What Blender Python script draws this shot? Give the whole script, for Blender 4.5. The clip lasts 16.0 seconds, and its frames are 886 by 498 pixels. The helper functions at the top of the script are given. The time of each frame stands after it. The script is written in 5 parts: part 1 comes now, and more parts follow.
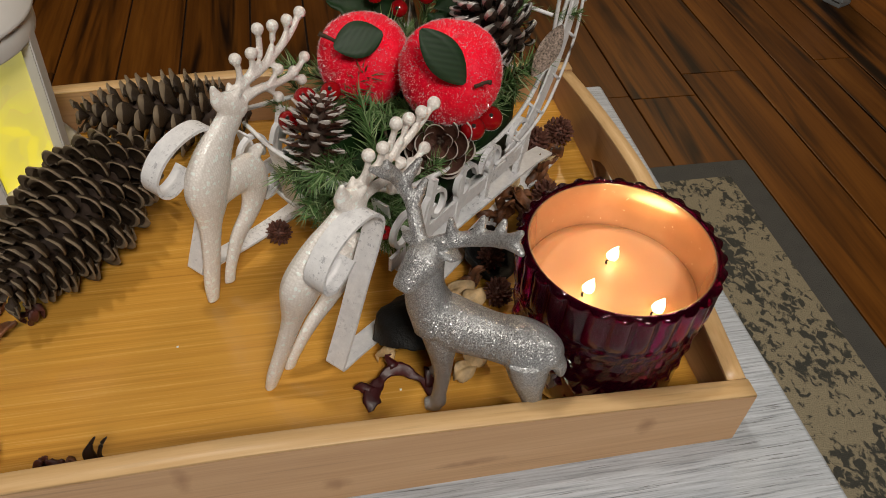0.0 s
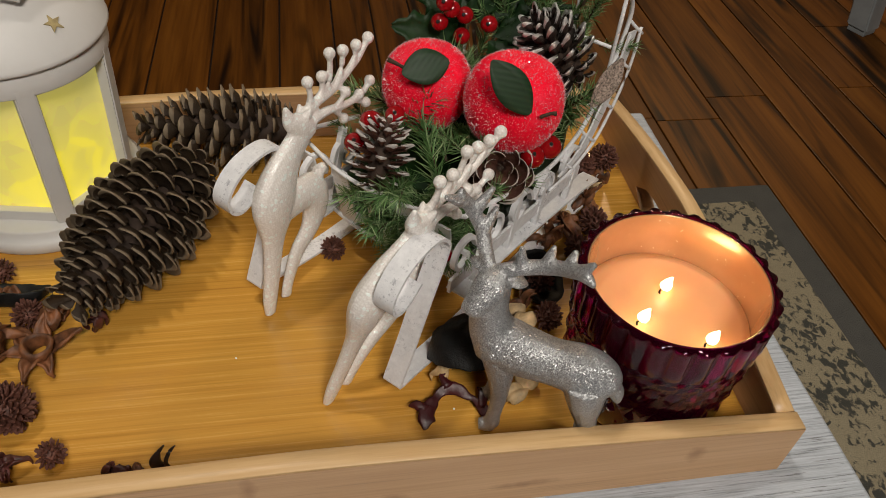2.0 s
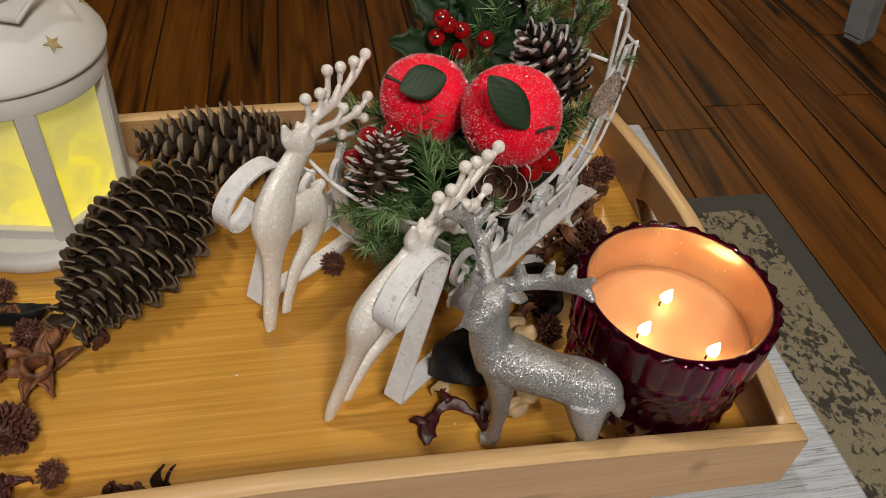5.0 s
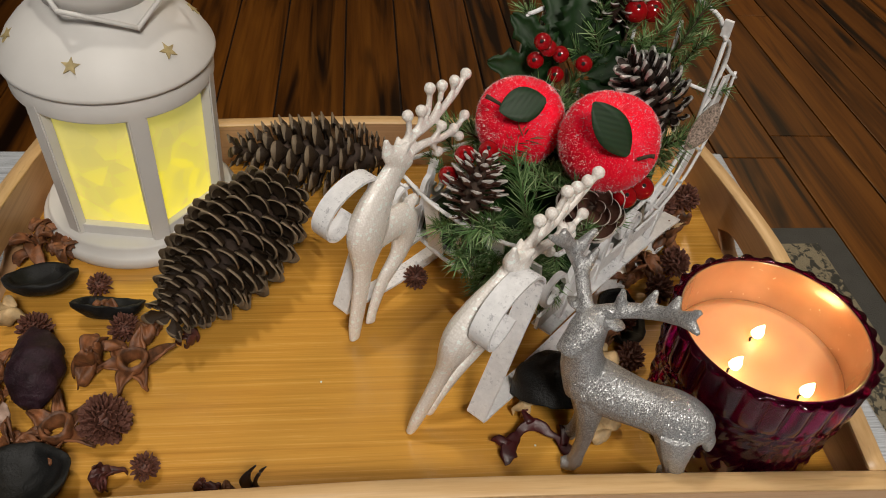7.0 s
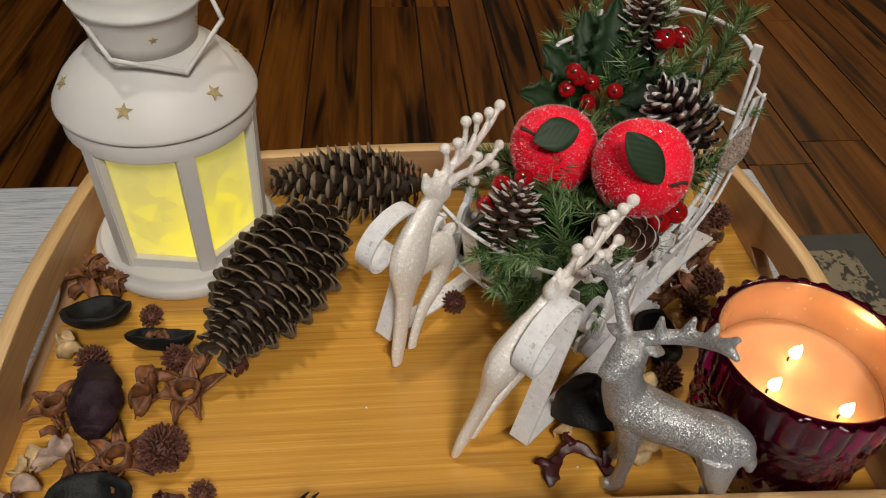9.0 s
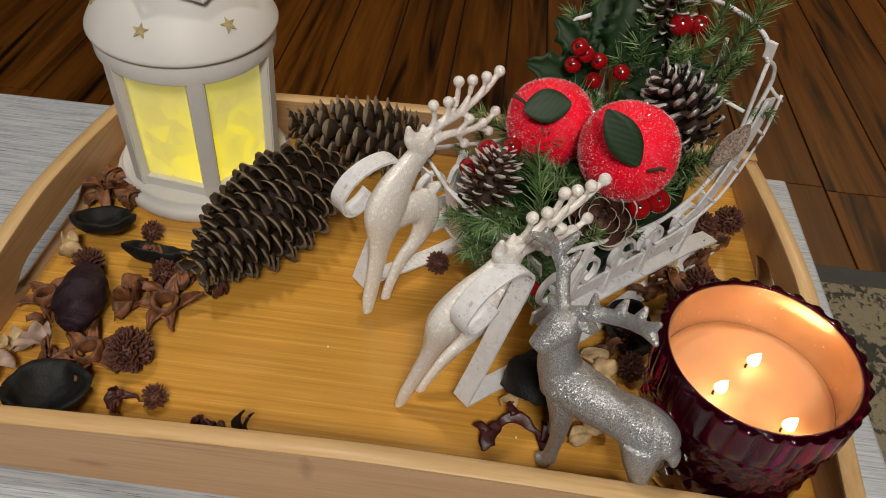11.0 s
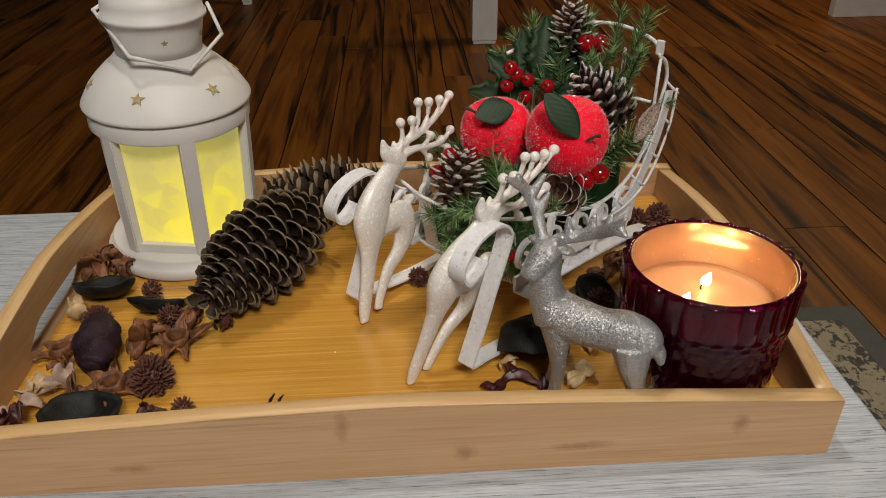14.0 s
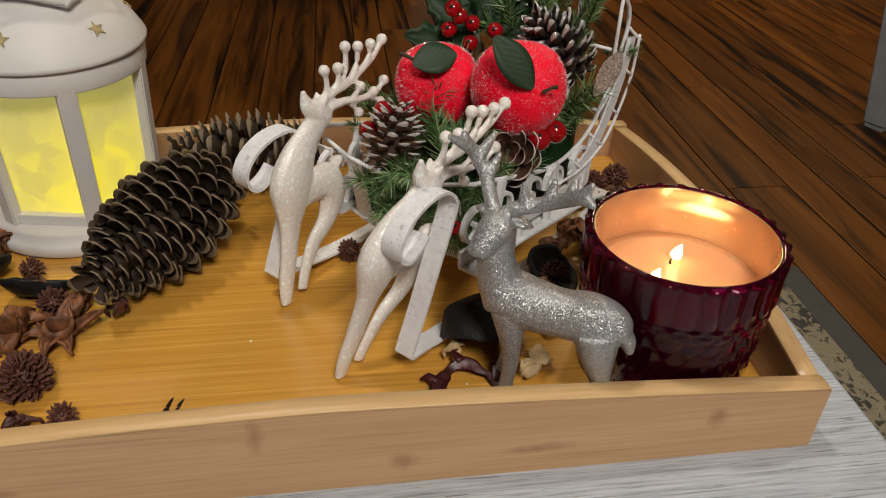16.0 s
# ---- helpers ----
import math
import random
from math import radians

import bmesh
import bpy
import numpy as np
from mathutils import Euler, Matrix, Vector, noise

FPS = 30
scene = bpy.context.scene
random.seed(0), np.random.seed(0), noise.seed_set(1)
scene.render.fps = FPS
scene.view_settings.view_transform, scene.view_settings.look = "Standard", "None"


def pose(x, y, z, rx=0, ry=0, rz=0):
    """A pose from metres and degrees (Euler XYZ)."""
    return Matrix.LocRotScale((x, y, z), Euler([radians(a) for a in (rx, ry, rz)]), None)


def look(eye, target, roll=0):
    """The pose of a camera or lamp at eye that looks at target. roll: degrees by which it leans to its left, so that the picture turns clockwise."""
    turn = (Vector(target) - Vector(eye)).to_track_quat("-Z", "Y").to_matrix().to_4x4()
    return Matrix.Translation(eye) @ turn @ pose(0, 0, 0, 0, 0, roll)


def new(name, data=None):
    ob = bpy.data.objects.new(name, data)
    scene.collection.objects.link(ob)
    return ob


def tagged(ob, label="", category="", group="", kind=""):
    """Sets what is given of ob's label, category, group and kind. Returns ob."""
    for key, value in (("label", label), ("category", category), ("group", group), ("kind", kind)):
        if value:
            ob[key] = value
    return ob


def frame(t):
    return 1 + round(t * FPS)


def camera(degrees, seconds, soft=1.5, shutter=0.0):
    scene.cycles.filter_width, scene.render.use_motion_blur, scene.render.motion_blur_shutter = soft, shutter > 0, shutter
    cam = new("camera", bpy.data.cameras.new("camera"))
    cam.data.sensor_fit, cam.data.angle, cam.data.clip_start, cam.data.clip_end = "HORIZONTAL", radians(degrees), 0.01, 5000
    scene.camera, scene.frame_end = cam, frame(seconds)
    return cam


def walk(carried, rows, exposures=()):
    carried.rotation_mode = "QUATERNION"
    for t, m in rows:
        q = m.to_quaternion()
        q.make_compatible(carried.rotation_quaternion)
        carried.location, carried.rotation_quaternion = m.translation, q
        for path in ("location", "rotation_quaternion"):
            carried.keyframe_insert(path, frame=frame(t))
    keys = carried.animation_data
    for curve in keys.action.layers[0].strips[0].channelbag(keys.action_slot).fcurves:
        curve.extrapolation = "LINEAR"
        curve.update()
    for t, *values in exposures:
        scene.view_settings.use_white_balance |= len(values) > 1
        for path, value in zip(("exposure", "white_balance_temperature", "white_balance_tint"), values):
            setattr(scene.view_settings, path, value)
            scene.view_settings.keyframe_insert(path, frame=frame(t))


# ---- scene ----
cam = camera(61.3, 16.0, soft=0.95, shutter=0.4)
PATH = [
    (0, (0.053, -0.164, 0.316), (0.383, 1.21, -1.099), 3.8),
    (0.5, (0.05, -0.164, 0.316), (0.38, 1.206, -1.103), 4.1),
    (1, (0.041, -0.165, 0.315), (0.355, 1.213, -1.101), 4.7),
    (1.5, (0.03, -0.162, 0.323), (0.333, 1.224, -1.086), 5.3),
    (2, (0.026, -0.161, 0.326), (0.342, 1.233, -1.072), 5.4),
    (2.5, (0.028, -0.16, 0.326), (0.37, 1.234, -1.067), 5.0),
    (3, (0.037, -0.161, 0.326), (0.401, 1.228, -1.066), 4.8),
    (5.5, (0.023, -0.159, 0.328), (0.313, 1.262, -1.049), 4.5),
    (6, (0.017, -0.156, 0.328), (0.279, 1.268, -1.051), 4.5),
    (6.5, (0.004, -0.155, 0.331), (0.245, 1.279, -1.042), 5.1),
    (7, (0.001, -0.157, 0.331), (0.21, 1.294, -1.03), 5.0),
    (7.5, (-0.002, -0.158, 0.333), (0.203, 1.296, -1.025), 5.3),
    (8, (-0.008, -0.159, 0.333), (0.176, 1.311, -1.011), 4.9),
    (8.5, (-0.014, -0.159, 0.347), (0.141, 1.332, -0.976), 3.6),
    (9, (-0.007, -0.158, 0.346), (0.134, 1.315, -1.0), 1.8),
    (9.2, (-0.004, -0.162, 0.342), (0.15, 1.307, -1.007), 1.3),
    (11.3, (0.056, -0.172, 0.34), (-0.063, 1.267, -1.044), 3.7),
    (11.5, (0.056, -0.171, 0.332), (-0.083, 1.267, -1.051), 2.9),
    (12, (0.05, -0.162, 0.317), (-0.052, 1.282, -1.063), -0.1),
    (12.5, (0.029, -0.139, 0.254), (0.003, 1.335, -1.097), -0.5),
    (13, (0.029, -0.247, 0.251), (0.083, 1.4, -0.882), 0.0),
    (13.5, (0.03, -0.286, 0.295), (0.133, 1.406, -0.766), 0.3),
    (14, (0.025, -0.278, 0.296), (0.119, 1.432, -0.738), -0.6),
    (14.5, (0.023, -0.275, 0.29), (0.133, 1.426, -0.755), -0.1),
    (15, (0.024, -0.224, 0.278), (0.167, 1.462, -0.789), 0.4),
    (15.5, (0.031, -0.216, 0.269), (0.233, 1.442, -0.83), 1.1),
    (16, (0.032, -0.221, 0.268), (0.279, 1.415, -0.855), 1.8),
]
walk(cam, [(t, look(eye, target, roll)) for t, eye, target, roll in PATH], ((0, -0.16), (3.2, -0.16), (5.5, -0.06), (9.2, -0.03), (11.3, -0.10), (12.5, -0.06), (14, -0.04), (16, -0.06)))

# ---- light and exposure ----
world = bpy.data.worlds.new("room_dusk")
scene.world = world
world.use_nodes = True
world.node_tree.nodes["Background"].inputs[0].default_value = (1.0, 0.86, 0.72, 1)
world.node_tree.nodes["Background"].inputs[1].default_value = 0.009


def lamp(name, kind, place, target, power, colour, size):
    data = bpy.data.lights.new(name, kind)
    data.energy, data.color = power, colour
    if kind == "AREA":
        data.shape, data.size = "DISK", size
    else:
        data.shadow_soft_size = size
    ob = new(name, data)
    ob.matrix_world = look(place, target)
    return ob


lamp("ceiling_lamp", "AREA", (-0.34, 0.42, 1.92), (0, 0.15, 0), 10.5, (1.0, 0.92, 0.80), 0.11)
lamp("room_lamp", "AREA", (0.25, -1.15, 1.55), (0.05, 0.15, 0), 27.5, (1.0, 0.93, 0.83), 0.50)
# added fill that brightens the far right planks, for an unseen bright source
lamp("far_room_lamp", "AREA", (1.5, 2.5, 1.75), (1.3, 2.1, -0.4), 23.0, (1.0, 0.72, 0.42), 0.5)


# ---- materials ----
class Nodes:
    """A short way to write a node material."""

    def __init__(self, name, rough=0.5, metal=0.0, made=None, **more):
        self.m = made or bpy.data.materials.new(name)
        self.m.use_nodes = True
        self.t = self.m.node_tree
        self.b = self.t.nodes["Principled BSDF"]
        if not made:
            self.set(Roughness=rough, Metallic=metal, **more)

    def set(self, **values):
        for key, value in values.items():
            socket = self.b.inputs[key.replace("_", " ")]
            if hasattr(value, "is_output"):
                self.t.links.new(value, socket)
            else:
                socket.default_value = (*value, 1) if isinstance(value, tuple) and len(value) == 3 and socket.type == "RGBA" else value
        return self

    def node(self, kind, ins=None, operation="", blend_type="", distance=""):
        n = self.t.nodes.new("ShaderNode" + kind)
        if operation:
            n.operation = operation
        if blend_type:
            n.blend_type = blend_type
        if distance:
            n.distance = distance
        for k, v in (ins or {}).items():
            if hasattr(v, "is_output"):
                self.t.links.new(v, n.inputs[k])
            else:
                n.inputs[k].default_value = v
        return n

    def coords(self, scale=(1, 1, 1), turn=(0, 0, 0), space="Object"):
        c = self.node("TexCoord").outputs[space]
        return self.node("Mapping", {"Vector": c, "Scale": scale, "Rotation": turn}).outputs[0]

    def noise(self, vec, scale, detail=4.0, rough=0.55, warp=0.0):
        return self.node("TexNoise", {"Vector": vec, "Scale": scale, "Detail": detail, "Roughness": rough, "Distortion": warp}).outputs[0]

    def ramp(self, fac, *stops):
        n = self.node("ValToRGB", {"Fac": fac})
        e = n.color_ramp.elements
        while len(e) < len(stops):
            e.new(0.5)
        for el, (p, c) in zip(e, stops):
            el.position, el.color = p, (*c, 1) if len(c) == 3 else c
        return n.outputs[0]

    def mix(self, fac, a, b, how="MIX"):
        n = self.node("MixRGB", blend_type=how)
        for k, v in (("Fac", fac), ("Color1", a), ("Color2", b)):
            if hasattr(v, "is_output"):
                self.t.links.new(v, n.inputs[k])
            else:
                n.inputs[k].default_value = (*v, 1) if isinstance(v, tuple) else v
        return n.outputs[0]

    def math(self, op, a, b=0.0):
        n = self.node("Math", operation=op)
        for i, v in enumerate((a, b)):
            if hasattr(v, "is_output"):
                self.t.links.new(v, n.inputs[i])
            else:
                n.inputs[i].default_value = v
        return n.outputs[0]

    def bump(self, height, strength=0.3, distance=0.001):
        self.set(Normal=self.node("Bump", {"Height": height, "Strength": strength, "Distance": distance}).outputs[0])
        return self

    def random(self):
        return self.node("ObjectInfo").outputs["Random"]

    def island(self):
        return self.node("NewGeometry").outputs["Random Per Island"]

    def flakes(self, size, amount):
        """Tiny flakes that each catch the light their own way."""
        v = self.node("TexVoronoi", {"Vector": self.coords(), "Scale": 1 / size, "Randomness": 1.0})
        c = self.node("VectorMath", {0: v.outputs["Color"], 1: (0.5, 0.5, 0.5)}, operation="SUBTRACT").outputs[0]
        c = self.node("VectorMath", {0: c, "Scale": amount}, operation="SCALE").outputs[0]
        c = self.node("VectorMath", {0: c, 1: self.node("NewGeometry").outputs["Normal"]}, operation="ADD").outputs[0]
        c = self.node("VectorMath", {0: c}, operation="NORMALIZE").outputs[0]
        self.set(Normal=c)
        return v.outputs["Color"]


def bamboo(name, dark, mid, light, rough, along=(2.2, 26, 26)):
    k = Nodes(name, rough)
    vec = k.coords(along, space="Object")
    broad = k.noise(vec, 2.2, 3)
    fine = k.noise(k.coords((along[0] * 3, along[1] * 9, along[2] * 9)), 2.0, 5, 0.65)
    col = k.ramp(broad, (0.28, dark), (0.5, mid), (0.74, light))
    col = k.mix(0.55, col, k.ramp(fine, (0.3, dark), (0.6, light)), "MIX")
    streak = k.ramp(k.noise(k.coords((along[0] * 1.5, along[1] * 5, along[2] * 5)), 3.0, 2), (0.60, (0, 0, 0)), (0.72, (1, 1, 1)))
    col = k.mix(k.math("MULTIPLY", streak, 0.35), col, tuple(c * 0.55 for c in dark))
    k.set(Base_Color=col, Roughness=k.math("ADD", k.math("MULTIPLY", fine, 0.18), rough - 0.08))
    k.bump(fine, 0.12, 0.0004)
    return k.m


k = Nodes("honey_bamboo", 0.24)
broad = k.noise(k.coords((1.5, 18, 18)), 3.0, 4, 0.6)
fine = k.noise(k.coords((3.0, 230, 230)), 2.0, 8, 0.7)
mid = k.noise(k.coords((2.0, 75, 75)), 3.0, 6, 0.65)
col = k.ramp(mid, (0.30, (0.47, 0.218, 0.031)), (0.50, (0.62, 0.318, 0.052)), (0.72, (0.70, 0.382, 0.074)))
col = k.mix(0.5, col, k.ramp(fine, (0.36, (0.38, 0.165, 0.019)), (0.5, (0.65, 0.335, 0.056)), (0.64, (0.76, 0.428, 0.088))))
lines = k.ramp(k.noise(k.coords((1.6, 330, 330)), 1.6, 3, 0.5), (0.62, (0, 0, 0)), (0.70, (1, 1, 1)))
patch = k.ramp(broad, (0.48, (0, 0, 0)), (0.62, (1, 1, 1)))
col = k.mix(k.math("MULTIPLY", k.math("MULTIPLY", lines, patch), 0.65), col, (0.22, 0.075, 0.012))
col = k.mix(k.math("MULTIPLY", broad, 0.30), col, (0.46, 0.19, 0.028))
k.set(Base_Color=col, Roughness=k.math("ADD", k.math("MULTIPLY", fine, 0.18), 0.17))
k.bump(fine, 0.12, 0.0003)
k.set(Coat_Weight=0.45, Coat_Roughness=0.10)
M_TRAYFLOOR = k.m
M_TRAYSIDE = bamboo("pale_bamboo", (0.40, 0.22, 0.105), (0.47, 0.275, 0.14), (0.54, 0.33, 0.18), 0.42, (2.2, 22, 30))


def knotted(name, spots):
    """The pale bamboo, its colour raised for light on the front, with darker growth rings at the given places of the
    board.
    """
    m = bamboo(name, (0.48, 0.268, 0.127), (0.555, 0.33, 0.165), (0.625, 0.388, 0.208), 0.42, (2.2, 22, 30))
    k = Nodes(name, made=m)
    col = k.b.inputs["Base Color"].links[0].from_socket
    wob = k.noise(k.coords(), 120, 3)
    for x, z, w, h in spots:
        p = k.node("Mapping", {"Vector": k.node("TexCoord").outputs["Object"], "Location": (-x / w, 0, -z / h), "Scale": (1 / w, 0.0, 1 / h)}).outputs[0]
        d = k.node("VectorMath", {0: p}, operation="LENGTH").outputs["Value"]
        d = k.math("ADD", d, k.math("MULTIPLY", k.math("SUBTRACT", wob, 0.5), 1.3))
        col = k.mix(k.ramp(d, (0.2, (0.62, 0.62, 0.62)), (1.2, (0, 0, 0))), col, (0.29, 0.145, 0.060))
    k.set(Base_Color=col)
    return m


M_FRONT = knotted("front_lit_bamboo_with_nodes", ((0.206, 0.024, 0.0045, 0.011), (0.269, 0.001, 0.008, 0.007), (0.415, 0.0125, 0.006, 0.008), (0.098, 0.002, 0.012, 0.004), (0.33, 0.002, 0.02, 0.0035)))
M_RIM = bamboo("bamboo_edge", (0.55, 0.33, 0.14), (0.64, 0.41, 0.19), (0.70, 0.48, 0.25), 0.38)

k = Nodes("whitewashed_wood", 0.55)
g = k.noise(k.coords((7, 260, 120)), 3.0, 8, 0.75)
g2 = k.noise(k.coords((1.2, 9, 9)), 3.0, 3)
col = k.ramp(g, (0.36, (0.19, 0.205, 0.235)), (0.47, (0.42, 0.46, 0.52)), (0.62, (0.63, 0.67, 0.74)))
col = k.mix(k.math("MULTIPLY", g2, 0.5), col, (0.40, 0.43, 0.47))
scr = k.ramp(k.noise(k.coords((14, 420, 40)), 2.6, 3, 0.6), (0.63, (0, 0, 0)), (0.68, (1, 1, 1)))
col = k.mix(k.math("MULTIPLY", scr, 0.75), col, (0.09, 0.085, 0.085))
k.set(Base_Color=col)
k.bump(g, 0.35, 0.0006)
M_TABLE = k.m

k = Nodes("dark_floor_plank", 0.32, Specular_IOR_Level=0.25)
r = k.random()
shift = k.node("CombineXYZ", {"X": k.math("MULTIPLY", r, 37.0), "Y": k.math("MULTIPLY", r, 11.0)}).outputs[0]
vec = k.node("VectorMath", {0: k.coords((8, 0.55, 8)), 1: shift}, operation="ADD").outputs[0]
fine = k.node("VectorMath", {0: k.coords((45, 1.1, 45)), 1: shift}, operation="ADD").outputs[0]
g = k.noise(vec, 3.0, 5, 0.6, 0.7)
f = k.noise(fine, 3.0, 4, 0.6, 0.3)
col = k.ramp(g, (0.3, (0.070, 0.022, 0.0022)), (0.5, (0.150, 0.051, 0.0055)), (0.72, (0.225, 0.084, 0.0095)))
col = k.mix(0.22, col, k.ramp(f, (0.35, (0.060, 0.020, 0.002)), (0.65, (0.240, 0.090, 0.011))))
tone = k.ramp(r, (0.0, (0.70, 0.68, 0.64)), (0.5, (0.9, 0.9, 0.9)), (1.0, (1.12, 1.10, 1.05)))
dark = k.ramp(k.noise(vec, 2.3, 3, 0.5, 1.1), (0.51, (1, 1, 1)), (0.66, (0.08, 0.065, 0.05)))
k.set(Base_Color=k.mix(1.0, k.mix(1.0, col, tone, "MULTIPLY"), dark, "MULTIPLY"), Roughness=k.math("ADD", k.math("MULTIPLY", g, 0.2), 0.36))
k.bump(f, 0.15, 0.0006)
M_PLANK = k.m
k = Nodes("floor_gap", 0.9)
k.set(Base_Color=(0.016, 0.007, 0.003))
M_GAP = k.m

k = Nodes("distressed_rug", 0.95)
a = k.noise(k.coords((1.0, 0.75, 1.0)), 95, 3, 0.6, 0.6)
b2 = k.noise(k.coords(), 11, 3, 0.6, 1.2)
fib = k.noise(k.coords(), 620, 2)
mask = k.ramp(k.math("ADD", k.math("MULTIPLY", a, 0.62), k.math("MULTIPLY", b2, 0.38)), (0.455, (0, 0, 0)), (0.505, (1, 1, 1)))
col = k.mix(mask, (0.070, 0.073, 0.066), (0.40, 0.355, 0.25))
k.set(Base_Color=k.mix(0.45, col, k.ramp(fib, (0.3, (0.35, 0.35, 0.35)), (0.7, (1, 1, 1))), "MULTIPLY"))
k.bump(fib, 0.8, 0.003)
M_RUG = k.m
k = Nodes("grey_rug_border", 0.95)
fib = k.noise(k.coords(), 600, 2)
k.set(Base_Color=k.mix(k.noise(k.coords(), 30, 3), k.ramp(fib, (0.3, (0.045, 0.047, 0.048)), (0.7, (0.10, 0.103, 0.102))), (0.11, 0.112, 0.108)))
k.bump(fib, 0.8, 0.003)
M_RUGEDGE = k.m


def plain(name, colour, rough=0.5, metal=0.0, vary=0.12, size=60, bumped=0.15, **more):
    k = Nodes(name, rough, metal, **more)
    n = k.noise(k.coords(), size, 4)
    lo = tuple(c * (1 - 1.6 * vary) for c in colour)
    hi = tuple(min(1, c * (1 + vary)) for c in colour)
    k.set(Base_Color=k.ramp(n, (0.3, lo), (0.7, hi)))
    if bumped:
        k.bump(k.noise(k.coords(), size * 6, 3), bumped, 0.0005)
    return k.m


M_WALL = plain("wall_paint", (0.15, 0.13, 0.11), 0.8, vary=0.04, size=3)
M_CEIL = plain("ceiling_paint", (0.40, 0.38, 0.35), 0.85, vary=0.03, size=3)
M_WHITE = plain("white_paint", (0.74, 0.74, 0.72), 0.4, vary=0.04, size=20)
M_GREYMETAL = plain("grey_paint", (0.30, 0.32, 0.33), 0.45, vary=0.1, size=20)
M_LANTERN = plain("white_plastic", (0.675, 0.66, 0.645), 0.50, vary=0.03, size=40, bumped=0.05)
M_STARHOLE = plain("gold_star_recess", (0.40, 0.315, 0.15), 0.6, vary=0.2, size=300)
k = Nodes("whitewashed_sleigh", 0.6)
g = k.noise(k.coords(), 220, 4, 0.65)
worn = k.ramp(k.noise(k.coords(), 420, 4, 0.75), (0.56, (0, 0, 0)), (0.62, (1, 1, 1)))
worn = k.math("MULTIPLY", worn, k.ramp(k.noise(k.coords(), 26, 2), (0.45, (0, 0, 0)), (0.58, (1, 1, 1))))
col = k.mix(k.math("MULTIPLY", worn, 0.6), k.ramp(g, (0.3, (0.71, 0.71, 0.735)), (0.7, (0.85, 0.85, 0.87))), (0.26, 0.26, 0.30))
k.set(Base_Color=col)
k.bump(g, 0.4, 0.0005)
M_SLEIGH = k.m

k = Nodes("glowing_yellow_panel", 0.45)
vor = k.node("TexVoronoi", {"Vector": k.coords(), "Scale": 48.0, "Randomness": 1.0})
fold = k.node("SeparateXYZ", {0: vor.outputs["Color"]}).outputs[0]
vor2 = k.node("TexVoronoi", {"Vector": k.coords(), "Scale": 95.0, "Randomness": 1.0})
fold2 = k.node("SeparateXYZ", {0: vor2.outputs["Color"]}).outputs[0]
pos = k.node("TexCoord").outputs["Object"]
dist = k.node("VectorMath", {0: pos, 1: (0.016, -0.036, 0.040)}, operation="DISTANCE").outputs["Value"]
near = k.ramp(k.math("MULTIPLY", dist, 12.0), (0.12, (1, 1, 1)), (0.75, (0.10, 0.10, 0.10)))
glow = k.math("ADD", k.math("MULTIPLY", near, 0.50), k.math("MULTIPLY", k.math("MULTIPLY", k.math("ADD", fold, fold2), near), 0.55))
k.set(Base_Color=(0.60, 0.52, 0.20), Emission_Color=k.ramp(glow, (0.08, (0.40, 0.37, 0.115)), (0.50, (0.62, 0.54, 0.09)), (0.95, (1.0, 0.83, 0.03))), Emission_Strength=0.72)
M_PANEL = k.m

# pine cone scales: dark brown bodies with grey worn lips
def scale_mat(name, body, lip, metal=0.0, rough=0.6):
    """Two materials: the woody body of a scale and its paler lip."""
    pair = []
    for tone, what in ((body, "_body"), (lip, "_lip")):
        k = Nodes(name + what, rough if what == "_lip" else 0.5, metal if what == "_lip" else 0.0)
        n = k.noise(k.coords(), 260, 4)
        low = k.mix(k.random(), tuple(c * 0.45 for c in tone), tuple(c * 0.8 for c in tone))
        k.set(Base_Color=k.mix(n, low, tuple(c * 1.15 for c in tone)))
        k.bump(n, 0.5, 0.0006)
        pair.append(k.m)
    return pair


M_CONE = scale_mat("pine_cone_scale", (0.044, 0.027, 0.015), (0.235, 0.178, 0.118))
M_SNOW = scale_mat("snow_tipped_scale", (0.095, 0.036, 0.022), (0.66, 0.62, 0.60))
M_SNOWMIX = scale_mat("bronze_snow_scale", (0.11, 0.045, 0.030), (0.66, 0.58, 0.53))
M_SILVERTIP = scale_mat("silver_tipped_scale", (0.030, 0.018, 0.013), (0.72, 0.70, 0.69), 0.7, 0.30)
M_CORE = plain("cone_core", (0.045, 0.026, 0.017), 0.8, vary=0.3, size=200)

# glitter and sugar
k = Nodes("silver_glitter", 0.40, 0.62)
c = k.flakes(0.00034, 0.9)
k.set(Base_Color=k.ramp(c, (0.2, (0.25, 0.253, 0.26)), (0.8, (0.64, 0.645, 0.66))))
M_GLITTER = k.m
k = Nodes("pearl_plastic", 0.30, 0.0, Coat_Weight=0.4, Coat_Roughness=0.2)
v = k.node("TexVoronoi", {"Vector": k.coords(), "Scale": 800.0, "Randomness": 0.5})
sp = k.node("TexVoronoi", {"Vector": k.coords(), "Scale": 640.0, "Randomness": 1.0})
# colour carries painted glints on spark cells and shade between the beads
spark = k.ramp(k.node("SeparateXYZ", {0: sp.outputs["Color"]}).outputs[0], (0.88, (0, 0, 0)), (0.89, (1, 1, 1)))
k.set(Base_Color=k.mix(spark, k.ramp(v.outputs[0], (0.20, (0.91, 0.875, 0.845)), (0.70, (0.78, 0.735, 0.70))), (0.95, 1.0, 0.97)), Roughness=k.math("SUBTRACT", 0.34, k.math("MULTIPLY", spark, 0.2)))
k.bump(k.math("SUBTRACT", 1.0, v.outputs[0]), 0.45, 0.0007)
M_PEARL = k.m
